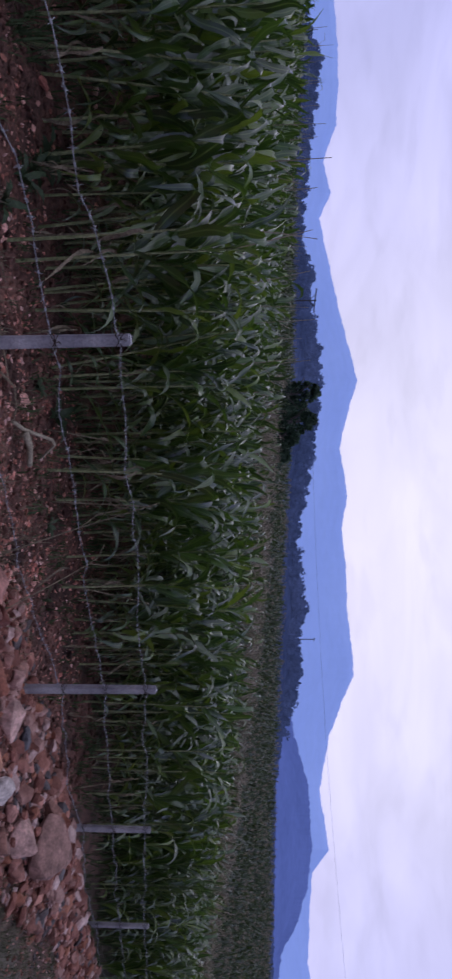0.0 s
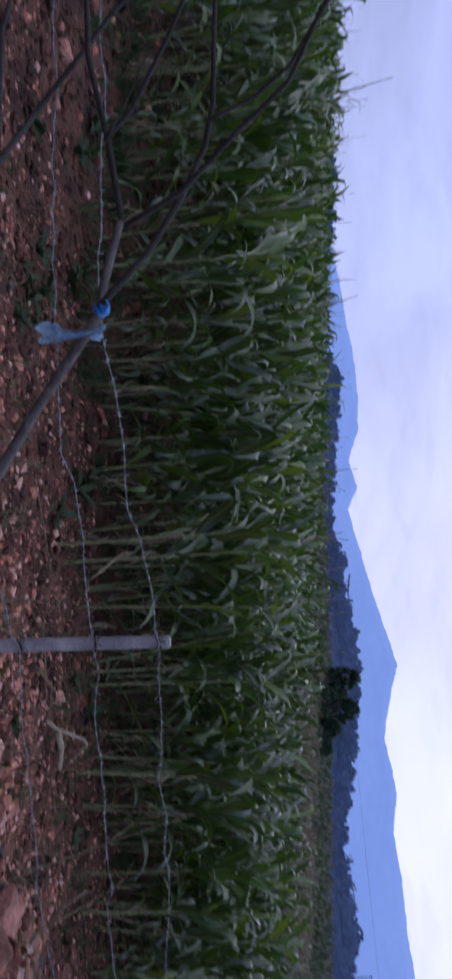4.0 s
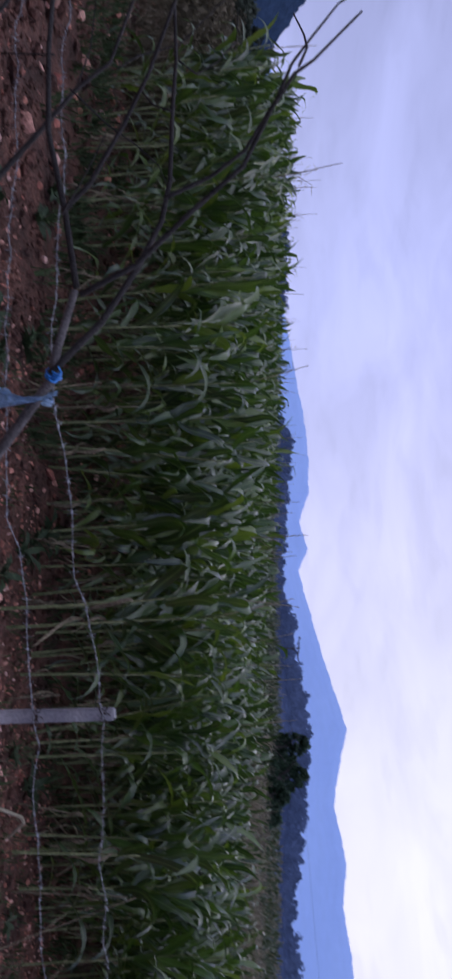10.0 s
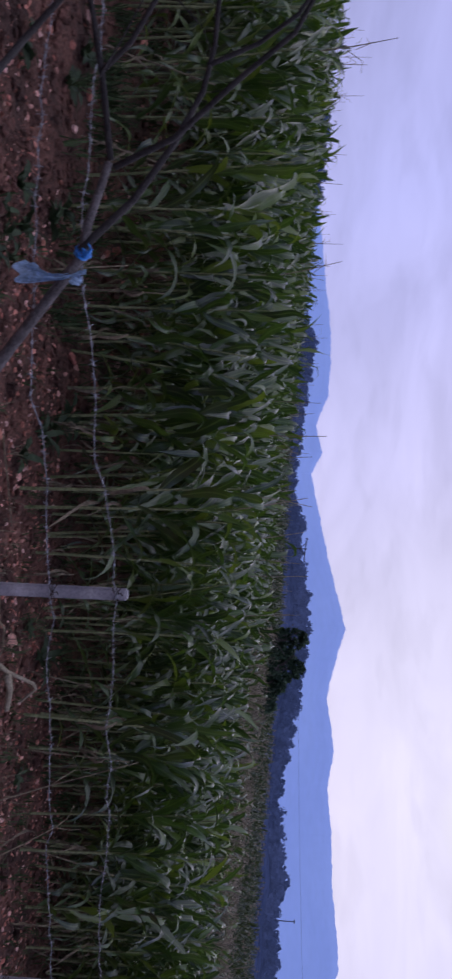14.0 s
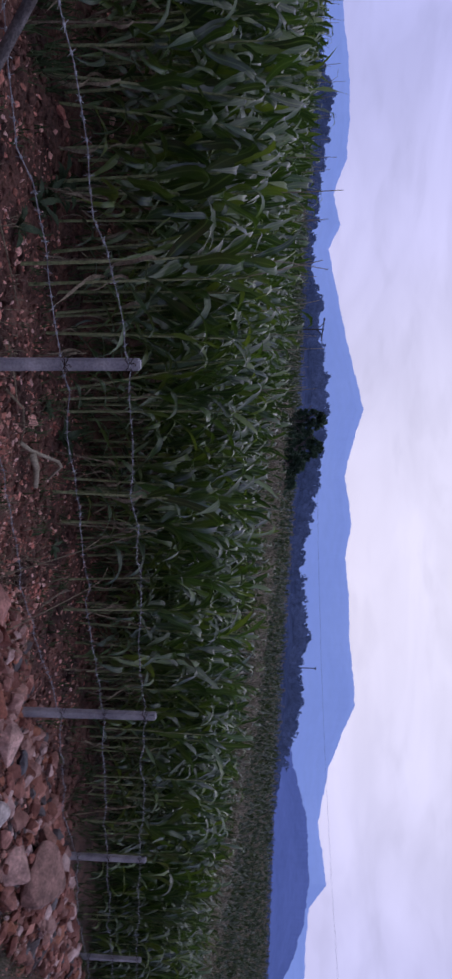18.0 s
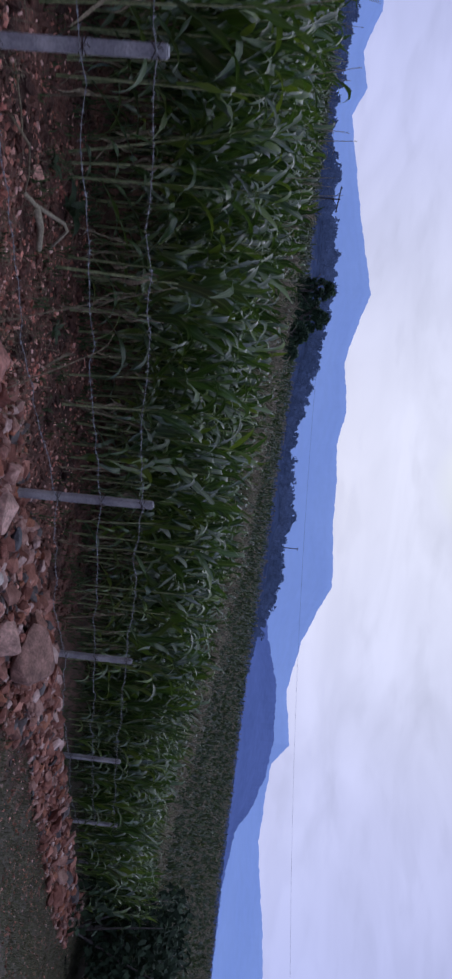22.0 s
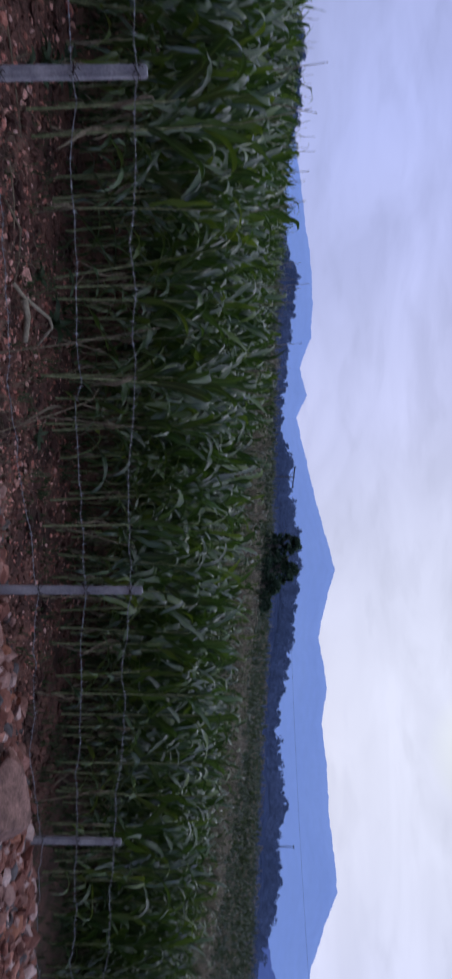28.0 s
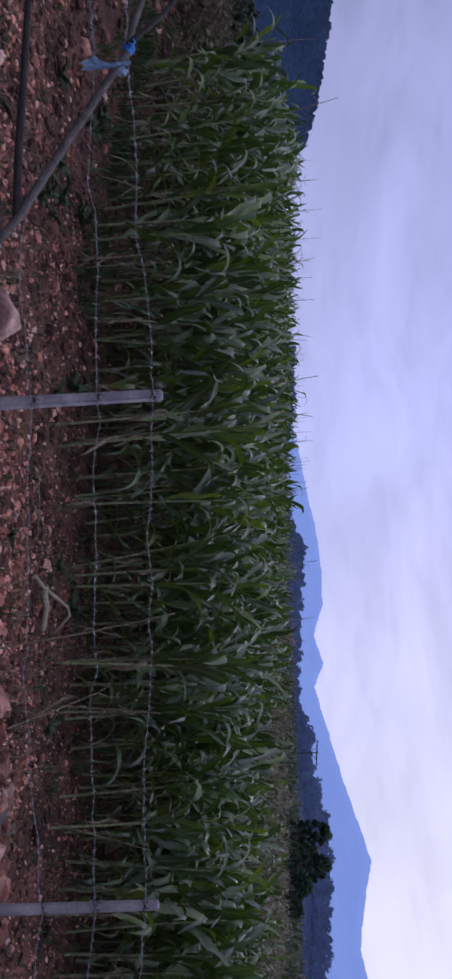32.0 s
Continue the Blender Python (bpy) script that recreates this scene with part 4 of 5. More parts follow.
    scatter(4200, lambda g: place(g.uniform(-9, 2), g.normal(-0.2, 0.8)), 0.040, 0.45)
    scatter(1200, lambda g: (g.uniform(-18, -3), g.uniform(1.0, 9)), 0.042, 0.65)
    scatter(420, lambda g: (lambda f: (-7.24 - 2.36 * f + g.normal(0, 0.6), 2.85 + 1.43 * f + g.normal(0, 0.6)))(g.uniform(-0.6, 2.2)), 0.05, 0.5, 0.2)
    CV, CQ = V, Q
    V, Q, o = [], [], 0
    scatter(900, lambda g: (lambda f: (-7.24 - 2.36 * f + g.normal(0, 0.6), 2.85 + 1.43 * f + g.normal(0, 0.6)))(g.uniform(-0.6, 2.2)), 0.09, 0.5, 0.25)
    scatter(9000, lambda g: place(g.uniform(-9, 8), g.uniform(-1.0, 3.4)), 0.05, 0.45)
    scatter(2500, lambda g: (g.uniform(-14, -3), g.uniform(1.5, 7)), 0.06, 0.45)
    tagged(new("soil_clods", big_mesh("soil_clods", np.concatenate(V), np.concatenate(Q), "soil")), "crumbly red soil clods", "soil", kind="stuff")
    tagged(new("stone_chips", big_mesh("stone_chips", np.concatenate(CV), np.concatenate(CQ), "chip")), "pale pink stone chips strewn over the red soil", "gravel", kind="stuff")


make_stones()


# ---- dry branch used as a fence stake ----
def limb(points, r0, r1, sides=7):
    n = len(points)
    pts, rad = [], []
    for i in range(n - 1):
        a, b = Vector(points[i]), Vector(points[i + 1])
        for k in range(3):
            t = k / 3
            pts.append(a.lerp(b, t))
            rad.append(r0 + (r1 - r0) * (i + t) / (n - 1))
    pts.append(Vector(points[-1]))
    rad.append(r1)
    return tube(pts, rad, sides)


def make_branch():
    stake = tagged(new("dry_branch"), "leafless grey forked branch set as a fence stake", "branch")

    def twig(name, pts, r0, r1, label=""):
        rng = np.random.RandomState(len(pts) * 7 + int(r0 * 1e4))
        pts = [Vector(p) + Vector((0, 0.045, 0.008)) + Vector(rng.normal(0, 0.006, 3)) for p in pts]
        return part(name, mesh_from(name, *limb(pts, r0, r1), "bark" if name == "stem" else "dark_bark", smooth=True), stake, label)

    foot = (-0.72, 3.38, floor_at(-0.72, 3.38) - 0.1)
    twig("stem", [foot, (-1.23, 2.92, 0.48), (-1.60, 2.57, 0.88), (-1.86, 2.30, 1.20), (-1.97, 2.23, 1.24), (-2.17, 2.13, 1.32)], 0.030, 0.016, "bare grey-brown stem")
    twig("limb", [(-2.17, 2.13, 1.32), (-2.43, 1.95, 1.29), (-2.71, 1.81, 1.25), (-2.95, 1.64, 1.26), (-3.26, 1.49, 1.29), (-3.51, 1.38, 1.35), (-3.82, 1.23, 1.35)], 0.014, 0.006)
    twig("limb", [(-2.43, 1.95, 1.29), (-2.49, 1.88, 1.41), (-2.65, 1.73, 1.56), (-2.74, 1.61, 1.67), (-2.97, 1.39, 1.82), (-3.05, 1.27, 1.95), (-3.24, 1.08, 2.21)], 0.011, 0.004)
    twig("limb", [(-2.17, 2.13, 1.33), (-2.18, 2.0, 1.57), (-2.29, 1.87, 1.80), (-2.38, 1.74, 2.0), (-2.49, 1.61, 2.11), (-2.59, 1.54, 2.20), (-2.63, 1.52, 2.26), (-2.76, 1.43, 2.42)], 0.013, 0.004)
    twig("limb", [(-1.88, 2.27, 1.20), (-2.07, 2.2, 1.41), (-2.27, 2.13, 1.56), (-2.46, 2.06, 1.66), (-2.61, 1.99, 1.69), (-2.85, 1.85, 1.72), (-3.06, 1.77, 1.75), (-3.38, 1.61, 1.75), (-3.84, 1.41, 1.66)], 0.016, 0.005)
    twig("limb", [(-2.55, 2.03, 1.68), (-2.61, 1.97, 1.87), (-2.65, 1.88, 2.02), (-2.79, 1.78, 2.15), (-2.90, 1.71, 2.21), (-2.97, 1.66, 2.28), (-3.03, 1.56, 2.39), (-3.07, 1.53, 2.50)], 0.010, 0.003)
    twig("twig", [(-3.04, 1.61, 2.22), (-2.98, 1.65, 2.25), (-2.94, 1.68, 2.27), (-2.90, 1.71, 2.24)], 0.003, 0.006)
    twig("twig", [(-3.38, 1.61, 1.75), (-3.3, 1.55, 1.9), (-3.35, 1.5, 2.02)], 0.005, 0.002)
    twig("twig", [(-2.35, 1.9, 1.30), (-2.45, 1.83, 1.38), (-2.52, 1.7, 1.5)], 0.004, 0.002)
    # the second fork, lower and in the same silhouette tone
    twig("limb", [(-1.23, 2.92, 0.48), (-1.42, 2.62, 0.55), (-1.68, 2.40, 0.60), (-2.05, 2.07, 0.67), (-2.55, 2.15, 0.74), (-3.02, 2.28, 0.82), (-3.19, 2.16, 1.06), (-3.33, 2.07, 1.23),
         (-3.44, 2.0, 1.39), (-3.73, 1.8, 1.57), (-3.84, 1.73, 1.69)], 0.026, 0.004)
    twig("limb", [(-2.55, 2.15, 0.74), (-3.25, 2.03, 0.72), (-3.79, 1.99, 0.81), (-3.95, 1.92, 0.95), (-4.07, 1.80, 1.13), (-4.22, 1.7, 1.35), (-4.35, 1.61, 1.51), (-4.44, 1.55, 1.63)], 0.013, 0.004)
    twig("twig", [(-3.33, 2.07, 1.23), (-3.55, 2.0, 1.30), (-3.8, 1.9, 1.34)], 0.004, 0.002)
    twig("twig", [(-2.93, 1.64, 1.28), (-3.12, 1.74, 1.06), (-3.37, 1.89, 0.79)], 0.004, 0.003)
    twig("twig", [(-3.42, 2.01, 1.43), (-3.48, 2.01, 1.54), (-3.53, 2.01, 1.72), (-3.62, 1.91, 1.87), (-3.72, 1.84, 2.04)], 0.005, 0.002)
    twig("twig", [(-3.16, 1.94, 1.25), (-3.08, 2.05, 1.41), (-3.0, 2.11, 1.52), (-2.94, 2.17, 1.62), (-2.85, 2.24, 1.66)], 0.004, 0.002)
    twig("twig", [(-3.04, 1.76, 1.75), (-3.04, 1.81, 1.83), (-3.1, 1.81, 1.9), (-3.18, 1.77, 1.99), (-3.28, 1.71, 2.0)], 0.004, 0.002)
    twig("twig", [(-3.96, 1.89, 0.94), (-3.98, 1.86, 0.88), (-3.99, 1.86, 0.82)], 0.006, 0.004)
    twig("twig", [(-2.83, 1.83, 1.72), (-2.88, 1.83, 1.64), (-2.94, 1.82, 1.59)], 0.004, 0.002)

    # pale plastic strip: a wrap round the stem and a frayed tail
    rng = np.random.RandomState(3)
    axis = (Vector((-1.97, 2.23, 1.24)) - Vector((-1.60, 2.57, 0.88))).normalized()
    a = axis.cross(Vector((0, 0, 1))).normalized()
    b = axis.cross(a)
    strip = tagged(new("plastic_strip"), "pale bluish plastic film strip tied round the dry branch", "plastic strip")
    ring = []
    for i in range(25):
        an = i / 24 * 2 * math.pi * 2
        ring.append(Vector((-1.815, 2.435, 1.155)) + (a * math.cos(an) + b * math.sin(an)) * (0.027 + 0.003 * math.sin(3 * an)) + axis * (0.03 * i / 24))
    part("wrap", mesh_from("wrap", *tube(ring, [0.010 + 0.002 * math.sin(2.1 * i) for i in range(25)], 6), "plastic_strip", smooth=True), strip)
    # two layers of crumpled film, gathered at the knot and ragged at the hanging end
    side, front_way = Vector((-0.97, -0.22, 0.03)), Vector((0.55, -0.83, 0))
    for k, (x0, reach, wide, turn) in enumerate(((0.0, 0.285, 1.0, 0.0), (0.006, 0.235, 0.75, 0.5))):
        v, f = [], []
        m, acr = 16, 7
        ends = [rng.uniform(-0.045, 0.02) for _ in range(acr)]
        for i in range(m + 1):
            t = i / m
            half = wide * (0.011 + 0.010 * t + 0.026 * float(smooth(0.45, 1.0, t)))
            mid = Vector((-1.835 + 0.045 * math.sin(2.6 * t) * (1 - 0.3 * t) + x0, 2.395 - 0.012 * k - 0.015 * t, 1.225))
            for j in range(acr):
                w = (j / (acr - 1) - 0.5) * 2
                fold = 0.011 * math.sin(w * 5 + 2 * turn + 1.5 * t) * (0.35 + t) + 0.004 * rng.normal()
                drop = reach * t + (ends[j] * float(smooth(0.7, 1.0, t)))
                v.append(mid + side * half * w + front_way * fold + Vector((0, 0, -drop)))
        for i in range(m):
            for j in range(acr - 1):
                q = i * acr + j
                f.append((q, q + 1, q + acr + 1, q + acr))
        part("tail", mesh_from("tail", v, f, "plastic_strip", smooth=True), strip, "ragged hanging end of thin film")
    # bright blue twine knot
    pts = []
    for i in range(60):
        an = i / 60 * 2 * math.pi * 4
        pts.append(Vector((-1.868, 2.350, 1.205)) + (a * math.cos(an) + b * math.sin(an)) * (0.027 + 0.005 * math.sin(2.3 * an)) + axis * (0.045 * i / 60))
    knot = tagged(new("blue_twine"), "bright blue twine knotted round the branch", "twine")
    part("coil", mesh_from("coil", *tube(pts, [0.006] * 60, 6), "twine", smooth=True), knot)
    part("loose_end", mesh_from("loose_end", *tube([Vector((-1.853, 2.335, 1.215)), Vector((-1.85, 2.31, 1.245)), Vector((-1.868, 2.30, 1.262)), Vector((-1.888, 2.29, 1.25))], [0.006, 0.006, 0.005, 0.004], 6), "twine"), knot)


make_branch()

# ---- trees at the field's far side ----
def leaf_cloud(rng, centres, leaf, per):
    V, Q, o = [], [], 0
    for c, r in centres:
        n = per
        d = rng.normal(0, 1, (n, 3))
        d /= np.linalg.norm(d, axis=1)[:, None]
        p = np.array(c) + d * (r * rng.uniform(0.55, 1.05, (n, 1))) * np.array([1, 1, 0.8])
        for q in p:
            a = rng.normal(0, 1, 3)
            a /= np.linalg.norm(a)
            b = np.cross(a, rng.normal(0, 1, 3))
            b /= np.linalg.norm(b)
            s = leaf * rng.uniform(0.6, 1.3)
            V += [q - a * s, q + b * s * 0.5, q + a * s, q - b * s * 0.5]
            Q.append((o, o + 1, o + 2, o + 3))
            o += 4
    return np.array(V), np.array(Q)


def make_tree(bearing, dist, base, height, spread, seed, label):
    rng = np.random.RandomState(seed)
    x, y = dist * math.sin(radians(bearing)), dist * math.cos(radians(bearing))
    top = base + height
    base = float(ground_z(x, y)) - 0.05
    height = top - base
    tree = tagged(new("tree"), label, "tree", "trees behind the maize")
    tree.matrix_basis = pose(x, y, base)
    part("trunk", mesh_from("trunk", *limb([(0, 0, -0.5), (0.1, 0, height * 0.35), (0.0, 0.1, height * 0.7)], 0.16, 0.07), "bark"), tree)
    for k in range(5):
        a = rng.uniform(0, 6.28)
        h = height * rng.uniform(0.3, 0.6)
        part("limb", mesh_from("limb", *limb([(0.05, 0, h), (math.cos(a) * spread * 0.4, math.sin(a) * spread * 0.4, h + height * 0.15),
             (math.cos(a) * spread * 0.8, math.sin(a) * spread * 0.8, h + height * 0.25)], 0.07, 0.02), "bark"), tree)
    cs = []
    for k in range(70):
        a, f = rng.uniform(0, 6.28), rng.uniform(0.0, 1.0)
        rr = spread * math.sqrt(rng.uniform(0.05, 1.0)) * 0.86 * math.sqrt(max(0.02, 1 - f ** 2.2)) * rng.uniform(0.75, 1.2)
        cs.append(((math.cos(a) * rr, math.sin(a) * rr, height * (0.30 + 0.66 * f)), spread * rng.uniform(0.07, 0.19)))
    part("crown", big_mesh("crown", *leaf_cloud(rng, cs, 0.13, 42), "tree_leaf"), tree)


for _bearing, _dist, _top, _spread, _seed, _size in ((-7.5, 54.5, 5.85, 1.45, 101, "tall"), (-5.3, 52.0, 5.50, 1.35, 102, "tall"), (-6.3, 57.0, 4.9, 2.3, 103, "broad"), (-4.2, 50.0, 4.2, 1.3, 104, "smaller"),
                                                    (-2.7, 49.0, 3.35, 1.3, 105, "low")):
    make_tree(_bearing, _dist, -0.4, _top + 0.4, _spread, _seed, _size + " dark leafy tree at the far edge of the maize")


CREST = [(2.6, 2.0, 1.0), (3.3, 2.3, 1.0), (5.2, 2.3, 1.2), (6.7, 2.25, 1.4), (7.7, 2.45, 1.5), (8.9, 2.65, 1.5), (9.4, 2.75, 1.6), (10.3, 2.55, 1.6), (14.0, 2.25, 1.1), (15.7, 1.6, 1.0),
         (-16.2, 3.05, 1.2), (-14.6, 3.1, 1.3), (-12.2, 3.45, 1.3), (-10.4, 3.75, 1.2), (-9.2, 3.7, 1.2), (-30, 3.5, 1.2), (-27.6, 3.25, 1.3), (-24.8, 2.8, 1.2), (-22, 2.7, 1.1), (-42, 3.3, 1.3), (-45, 3.4, 1.2)]


def far_woods():
    """Tree crowns along the low hill's skyline."""
    rng = np.random.RandomState(55)
    cs = []
    for _ in range(1000):
        az = rng.uniform(-50, 20)
        el = float(np.interp(az, [w[0] for w in WOODS], [w[1] for w in WOODS])) + 0.1 - 1.9 * rng.uniform(0.0, 1.0) ** 1.4
        d = rng.uniform(284, 318)
        size = rng.uniform(1.0, 2.0)
        x, y, z = d * math.sin(radians(az)), d * math.cos(radians(az)), 2 + d * math.tan(radians(el))
        for _k in range(4):
            cs.append(((x + rng.normal(0, size * 0.6), y + rng.normal(0, size * 0.6), z + rng.uniform(-1, 1) * size), size * rng.uniform(0.5, 0.9)))
    # taller single trees that break the skyline
    for az, el, size in CREST:
        d = 305
        for _k in range(10):
            up = rng.uniform(-3.6, 0.2) * size
            cs.append(((d * math.sin(radians(az)) + rng.normal(0, size * 0.5), d * math.cos(radians(az)), 2 + d * math.tan(radians(el)) + up), size * rng.uniform(0.35, 0.7)))
    # crowns carry the same painted haze: blue tone and faint emission
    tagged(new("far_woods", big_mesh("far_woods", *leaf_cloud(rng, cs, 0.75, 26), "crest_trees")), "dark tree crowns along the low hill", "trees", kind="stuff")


far_woods()


def make_pole(bearing, dist, low, high, label, arm, thick, tilt=0.0):
    x, y = dist * math.sin(radians(bearing)), dist * math.cos(radians(bearing))
    z0, z1 = 2 + dist * math.tan(radians(low)), 2 + dist * math.tan(radians(high))
    pole = tagged(new("utility_pole"), label, "utility pole")
    pole.matrix_basis = pose(x, y, z0 - 3)
    h = z1 - z0 + 3
    part("shaft", mesh_from("shaft", *tube([(0, 0, -2), (0, 0, h + arm * 0.12)], [thick, thick * 0.8], 8), "pole"), pole)
    part("crossarm", mesh_from("crossarm", *tube([(-arm, 0.1, h - tilt), (arm, 0.1, h + tilt)], [thick * 0.8] * 2, 6), "pole"), pole)
    for k in (-1, 1):
        part("brace", mesh_from("brace", *tube([(k * arm * 0.55, 0.1, h + k * tilt * 0.55), (0, 0.1, h - arm * 0.5)], [thick * 0.4] * 2, 5), "pole"), pole)
        part("insulator", mesh_from("insulator", *tube([(k * arm * 0.9, 0.1, h + k * tilt * 0.9), (k * arm * 0.9, 0.1, h + k * tilt * 0.9 + arm * 0.14)], [thick * 0.5, thick * 0.35], 6), "pole"), pole)


make_pole(-14.47, 126, 1.8, 3.42, "dark utility pole with a braced crossarm", 2.0, 0.13, -0.25)
make_pole(11.6, 780, 2.2, 3.3, "distant slim utility pole before the mountains", 1.6, 0.5)


def make_cable():
    """A power cable high over the valley."""
    pts = []
    for i in range(73):
        t = i / 40
        az, el = -4 + 40 * t, 3.25 + 1.6 * t - 0.5 * 4 * t * (1 - t) * 0.25
        d = 500
        pts.append((d * math.sin(radians(az)), d * math.cos(radians(az)), 2 + d * math.tan(radians(el))))
    cable = tagged(new("power_cable"), "thin power cable strung across the valley, tinted haze blue", "cable")
    part("conductor", mesh_from("conductor", *tube(pts, [0.055] * 73, 4), "far_cable"), cable)


make_cable()


def tufts(n, box, length, width, lean, seed, blades):
    rng = np.random.RandomState(seed)
    V, Q, o = [], [], 0
    for _ in range(n):
        x, y = box(rng)
        z = floor_at(x, y)
        for _b in range(blades):
            a, L = rng.uniform(0, 6.28), length * rng.uniform(0.5, 1.3)
            l1 = lean * rng.uniform(0.3, 1.2)
            d = np.array([math.cos(a), math.sin(a), 0])
            sd = np.array([-math.sin(a), math.cos(a), 0]) * width * 0.5
            p0 = np.array([x, y, z]) + rng.normal(0, 0.03, 3) * np.array([1, 1, 0])
            p1 = p0 + d * L * l1 * 0.35 + np.array([0, 0, L * 0.6])
            p2 = p0 + d * L * l1 + np.array([0, 0, L * (1 - 0.35 * l1)])
            V += [p0 - sd, p0 + sd, p1 + sd * 0.8, p1 - sd * 0.8, p2 + sd * 0.1, p2 - sd * 0.1]
            Q += [(o, o + 1, o + 2, o + 3), (o + 3, o + 2, o + 4, o + 5)]
            o += 6
    return np.array(V), np.array(Q)


tagged(new("verge_grass", big_mesh("verge_grass", *tufts(15000, lambda g: place(g.uniform(-7.0, 26), -1.15 - abs(g.normal(0, 2.2))), 0.070, 0.006, 1.0, 61, 5), "grass")),
       "short dull green grass on the verge beside the rubble", "grass", kind="stuff")
tagged(new("field_weeds", big_mesh("field_weeds", *tufts(170, lambda g: place(g.uniform(-8, 7), g.uniform(0.1, 2.3) + g.normal(0, 0.3)), 0.11, 0.014, 1.0, 62, 5), "weed")),
       "scattered green weeds between fence and maize", "weeds", kind="stuff")
tagged(new("edge_brush", big_mesh("edge_brush", *tufts(1500, lambda g: (-8.6 - abs(g.normal(0, 3.5)), 5.6 + abs(g.normal(0, 2.2))), 0.26, 0.012, 1.0, 63, 6), "brush")),
       "dull green brush beyond the end of the maize", "weeds", kind="stuff")


def make_bush(x, y, h, w, seed):
    rng = np.random.RandomState(seed)
    bush = tagged(new("bush"), "dense dark bush at the end of the maize field", "bush", "bushes at the field's end")
    bush.matrix_basis = pose(x, y, float(ground_z(x, y)))
    for k in range(4):
        a = rng.uniform(0, 6.28)
        part("stem", mesh_from("stem", *limb([(0, 0, -0.2), (math.cos(a) * w * 0.3, math.sin(a) * w * 0.3, h * 0.4), (math.cos(a) * w * 0.5, math.sin(a) * w * 0.5, h * 0.8)], 0.05, 0.015), "bark"), bush)
    cs = [((rng.normal(0, w * 0.4), rng.normal(0, w * 0.4), h * rng.uniform(0.15, 0.9)), w * rng.uniform(0.25, 0.4)) for _k in range(16)]
    part("foliage", big_mesh("foliage", *leaf_cloud(rng, cs, 0.13, 120), "bush_leaf"), bush)


for _k, (_x, _y, _h, _w) in enumerate(((17.0, 19.8, 3.2, 2.2), (18.6, 21.5, 3.4, 2.4), (19.8, 19.5, 3.2, 2.4), (21.5, 23.0, 3.6, 2.6), (22.5, 20.5, 3.2, 2.6))):
    make_bush(_x, _y, _h, _w, 200 + _k)


# ---- dry litter ----
def dry_stalk(points, r, label, leaves=(), skin="dry_leaf"):
    ob = tagged(new("dry_stalk"), label, "dry stalk", "dry stalks on the ground")
    part("cane", mesh_from("cane", *limb(points, r, r * 0.6, 5), skin, smooth=True), ob)
    for k, (at, turn) in enumerate(leaves):
        part("husk", DRY[k % 4], ob, "curled straw-coloured leaf", pose(*at, 0, 30, turn) @ Matrix.Scale(0.7, 4))
    return ob


def lie(x, y, up=0.02):
    return (x, y, floor_at(x, y) + up)


BENT = dry_stalk([lie(-0.58, 5.98, 0.03), lie(-0.52, 6.10, 0.10), lie(-0.45, 6.36, 0.26), lie(-0.41, 6.45, 0.26), lie(-0.30, 6.58, 0.10)], 0.020, "bent pale dry maize stalk folded over on the soil",
                 ((lie(-0.46, 6.3, 0.22), 40), (lie(-0.40, 6.42, 0.24), 200)), "straw")
part("split_sheath", mesh_from("split_sheath", *limb([lie(-0.50, 6.12, 0.10), lie(-0.38, 6.2, 0.12), lie(-0.22, 6.34, 0.09)], 0.034, 0.024, 6), "straw", smooth=True), BENT, "broad straw-coloured split sheath")
dry_stalk([lie(-0.92, 5.35, 0.05), lie(-0.80, 5.55, 0.14), lie(-0.66, 5.78, 0.12), lie(-0.58, 5.98, 0.04)], 0.010, "long pale dry leaf stalk lying on the soil")
LEANING = dry_stalk([(0.57, 5.03, -0.24), (0.44, 5.16, 0.12), (0.28, 5.34, 0.58), (0.20, 5.40, 0.84), (0.10, 5.46, 1.16)], 0.006, "long thin dry stalk leaning upright behind the fence wires")
part("side_shoot", mesh_from("side_shoot", *limb([(0.28, 5.34, 0.58), (0.18, 5.46, 0.70), (0.16, 5.52, 0.86)], 0.004, 0.002, 4), "dry_leaf", smooth=True), LEANING)
FORKED = dry_stalk([(0.96, 5.50, -0.12), (0.84, 5.58, 0.10), (0.70, 5.68, 0.36), (0.59, 5.75, 0.55)], 0.006, "thin dry forked stalk standing in the soil behind the fence wires", (((0.66, 5.71, 0.44), 150),))
for _tip in ((0.44, 5.80, 0.66), (0.60, 5.84, 0.72)):
    part("fork", mesh_from("fork", *limb([(0.59, 5.75, 0.55), tuple((a + b) / 2 + 0.015 for a, b in zip((0.59, 5.75, 0.55), _tip)), _tip], 0.004, 0.002, 4), "dry_leaf", smooth=True), FORKED)
RUBBLE_TWIG = dry_stalk([lie(0.38, 4.68, 0.26), lie(0.68, 4.71, 0.28), lie(0.88, 4.69, 0.30), lie(1.06, 4.70, 0.29), lie(1.25, 4.79, 0.28), lie(1.45, 4.82, 0.28), lie(1.66, 4.83, 0.28), lie(1.95, 4.86, 0.27), lie(2.22, 4.92, 0.25)], 0.009,
                        "pale bare twig with side shoots lying on the rubble")
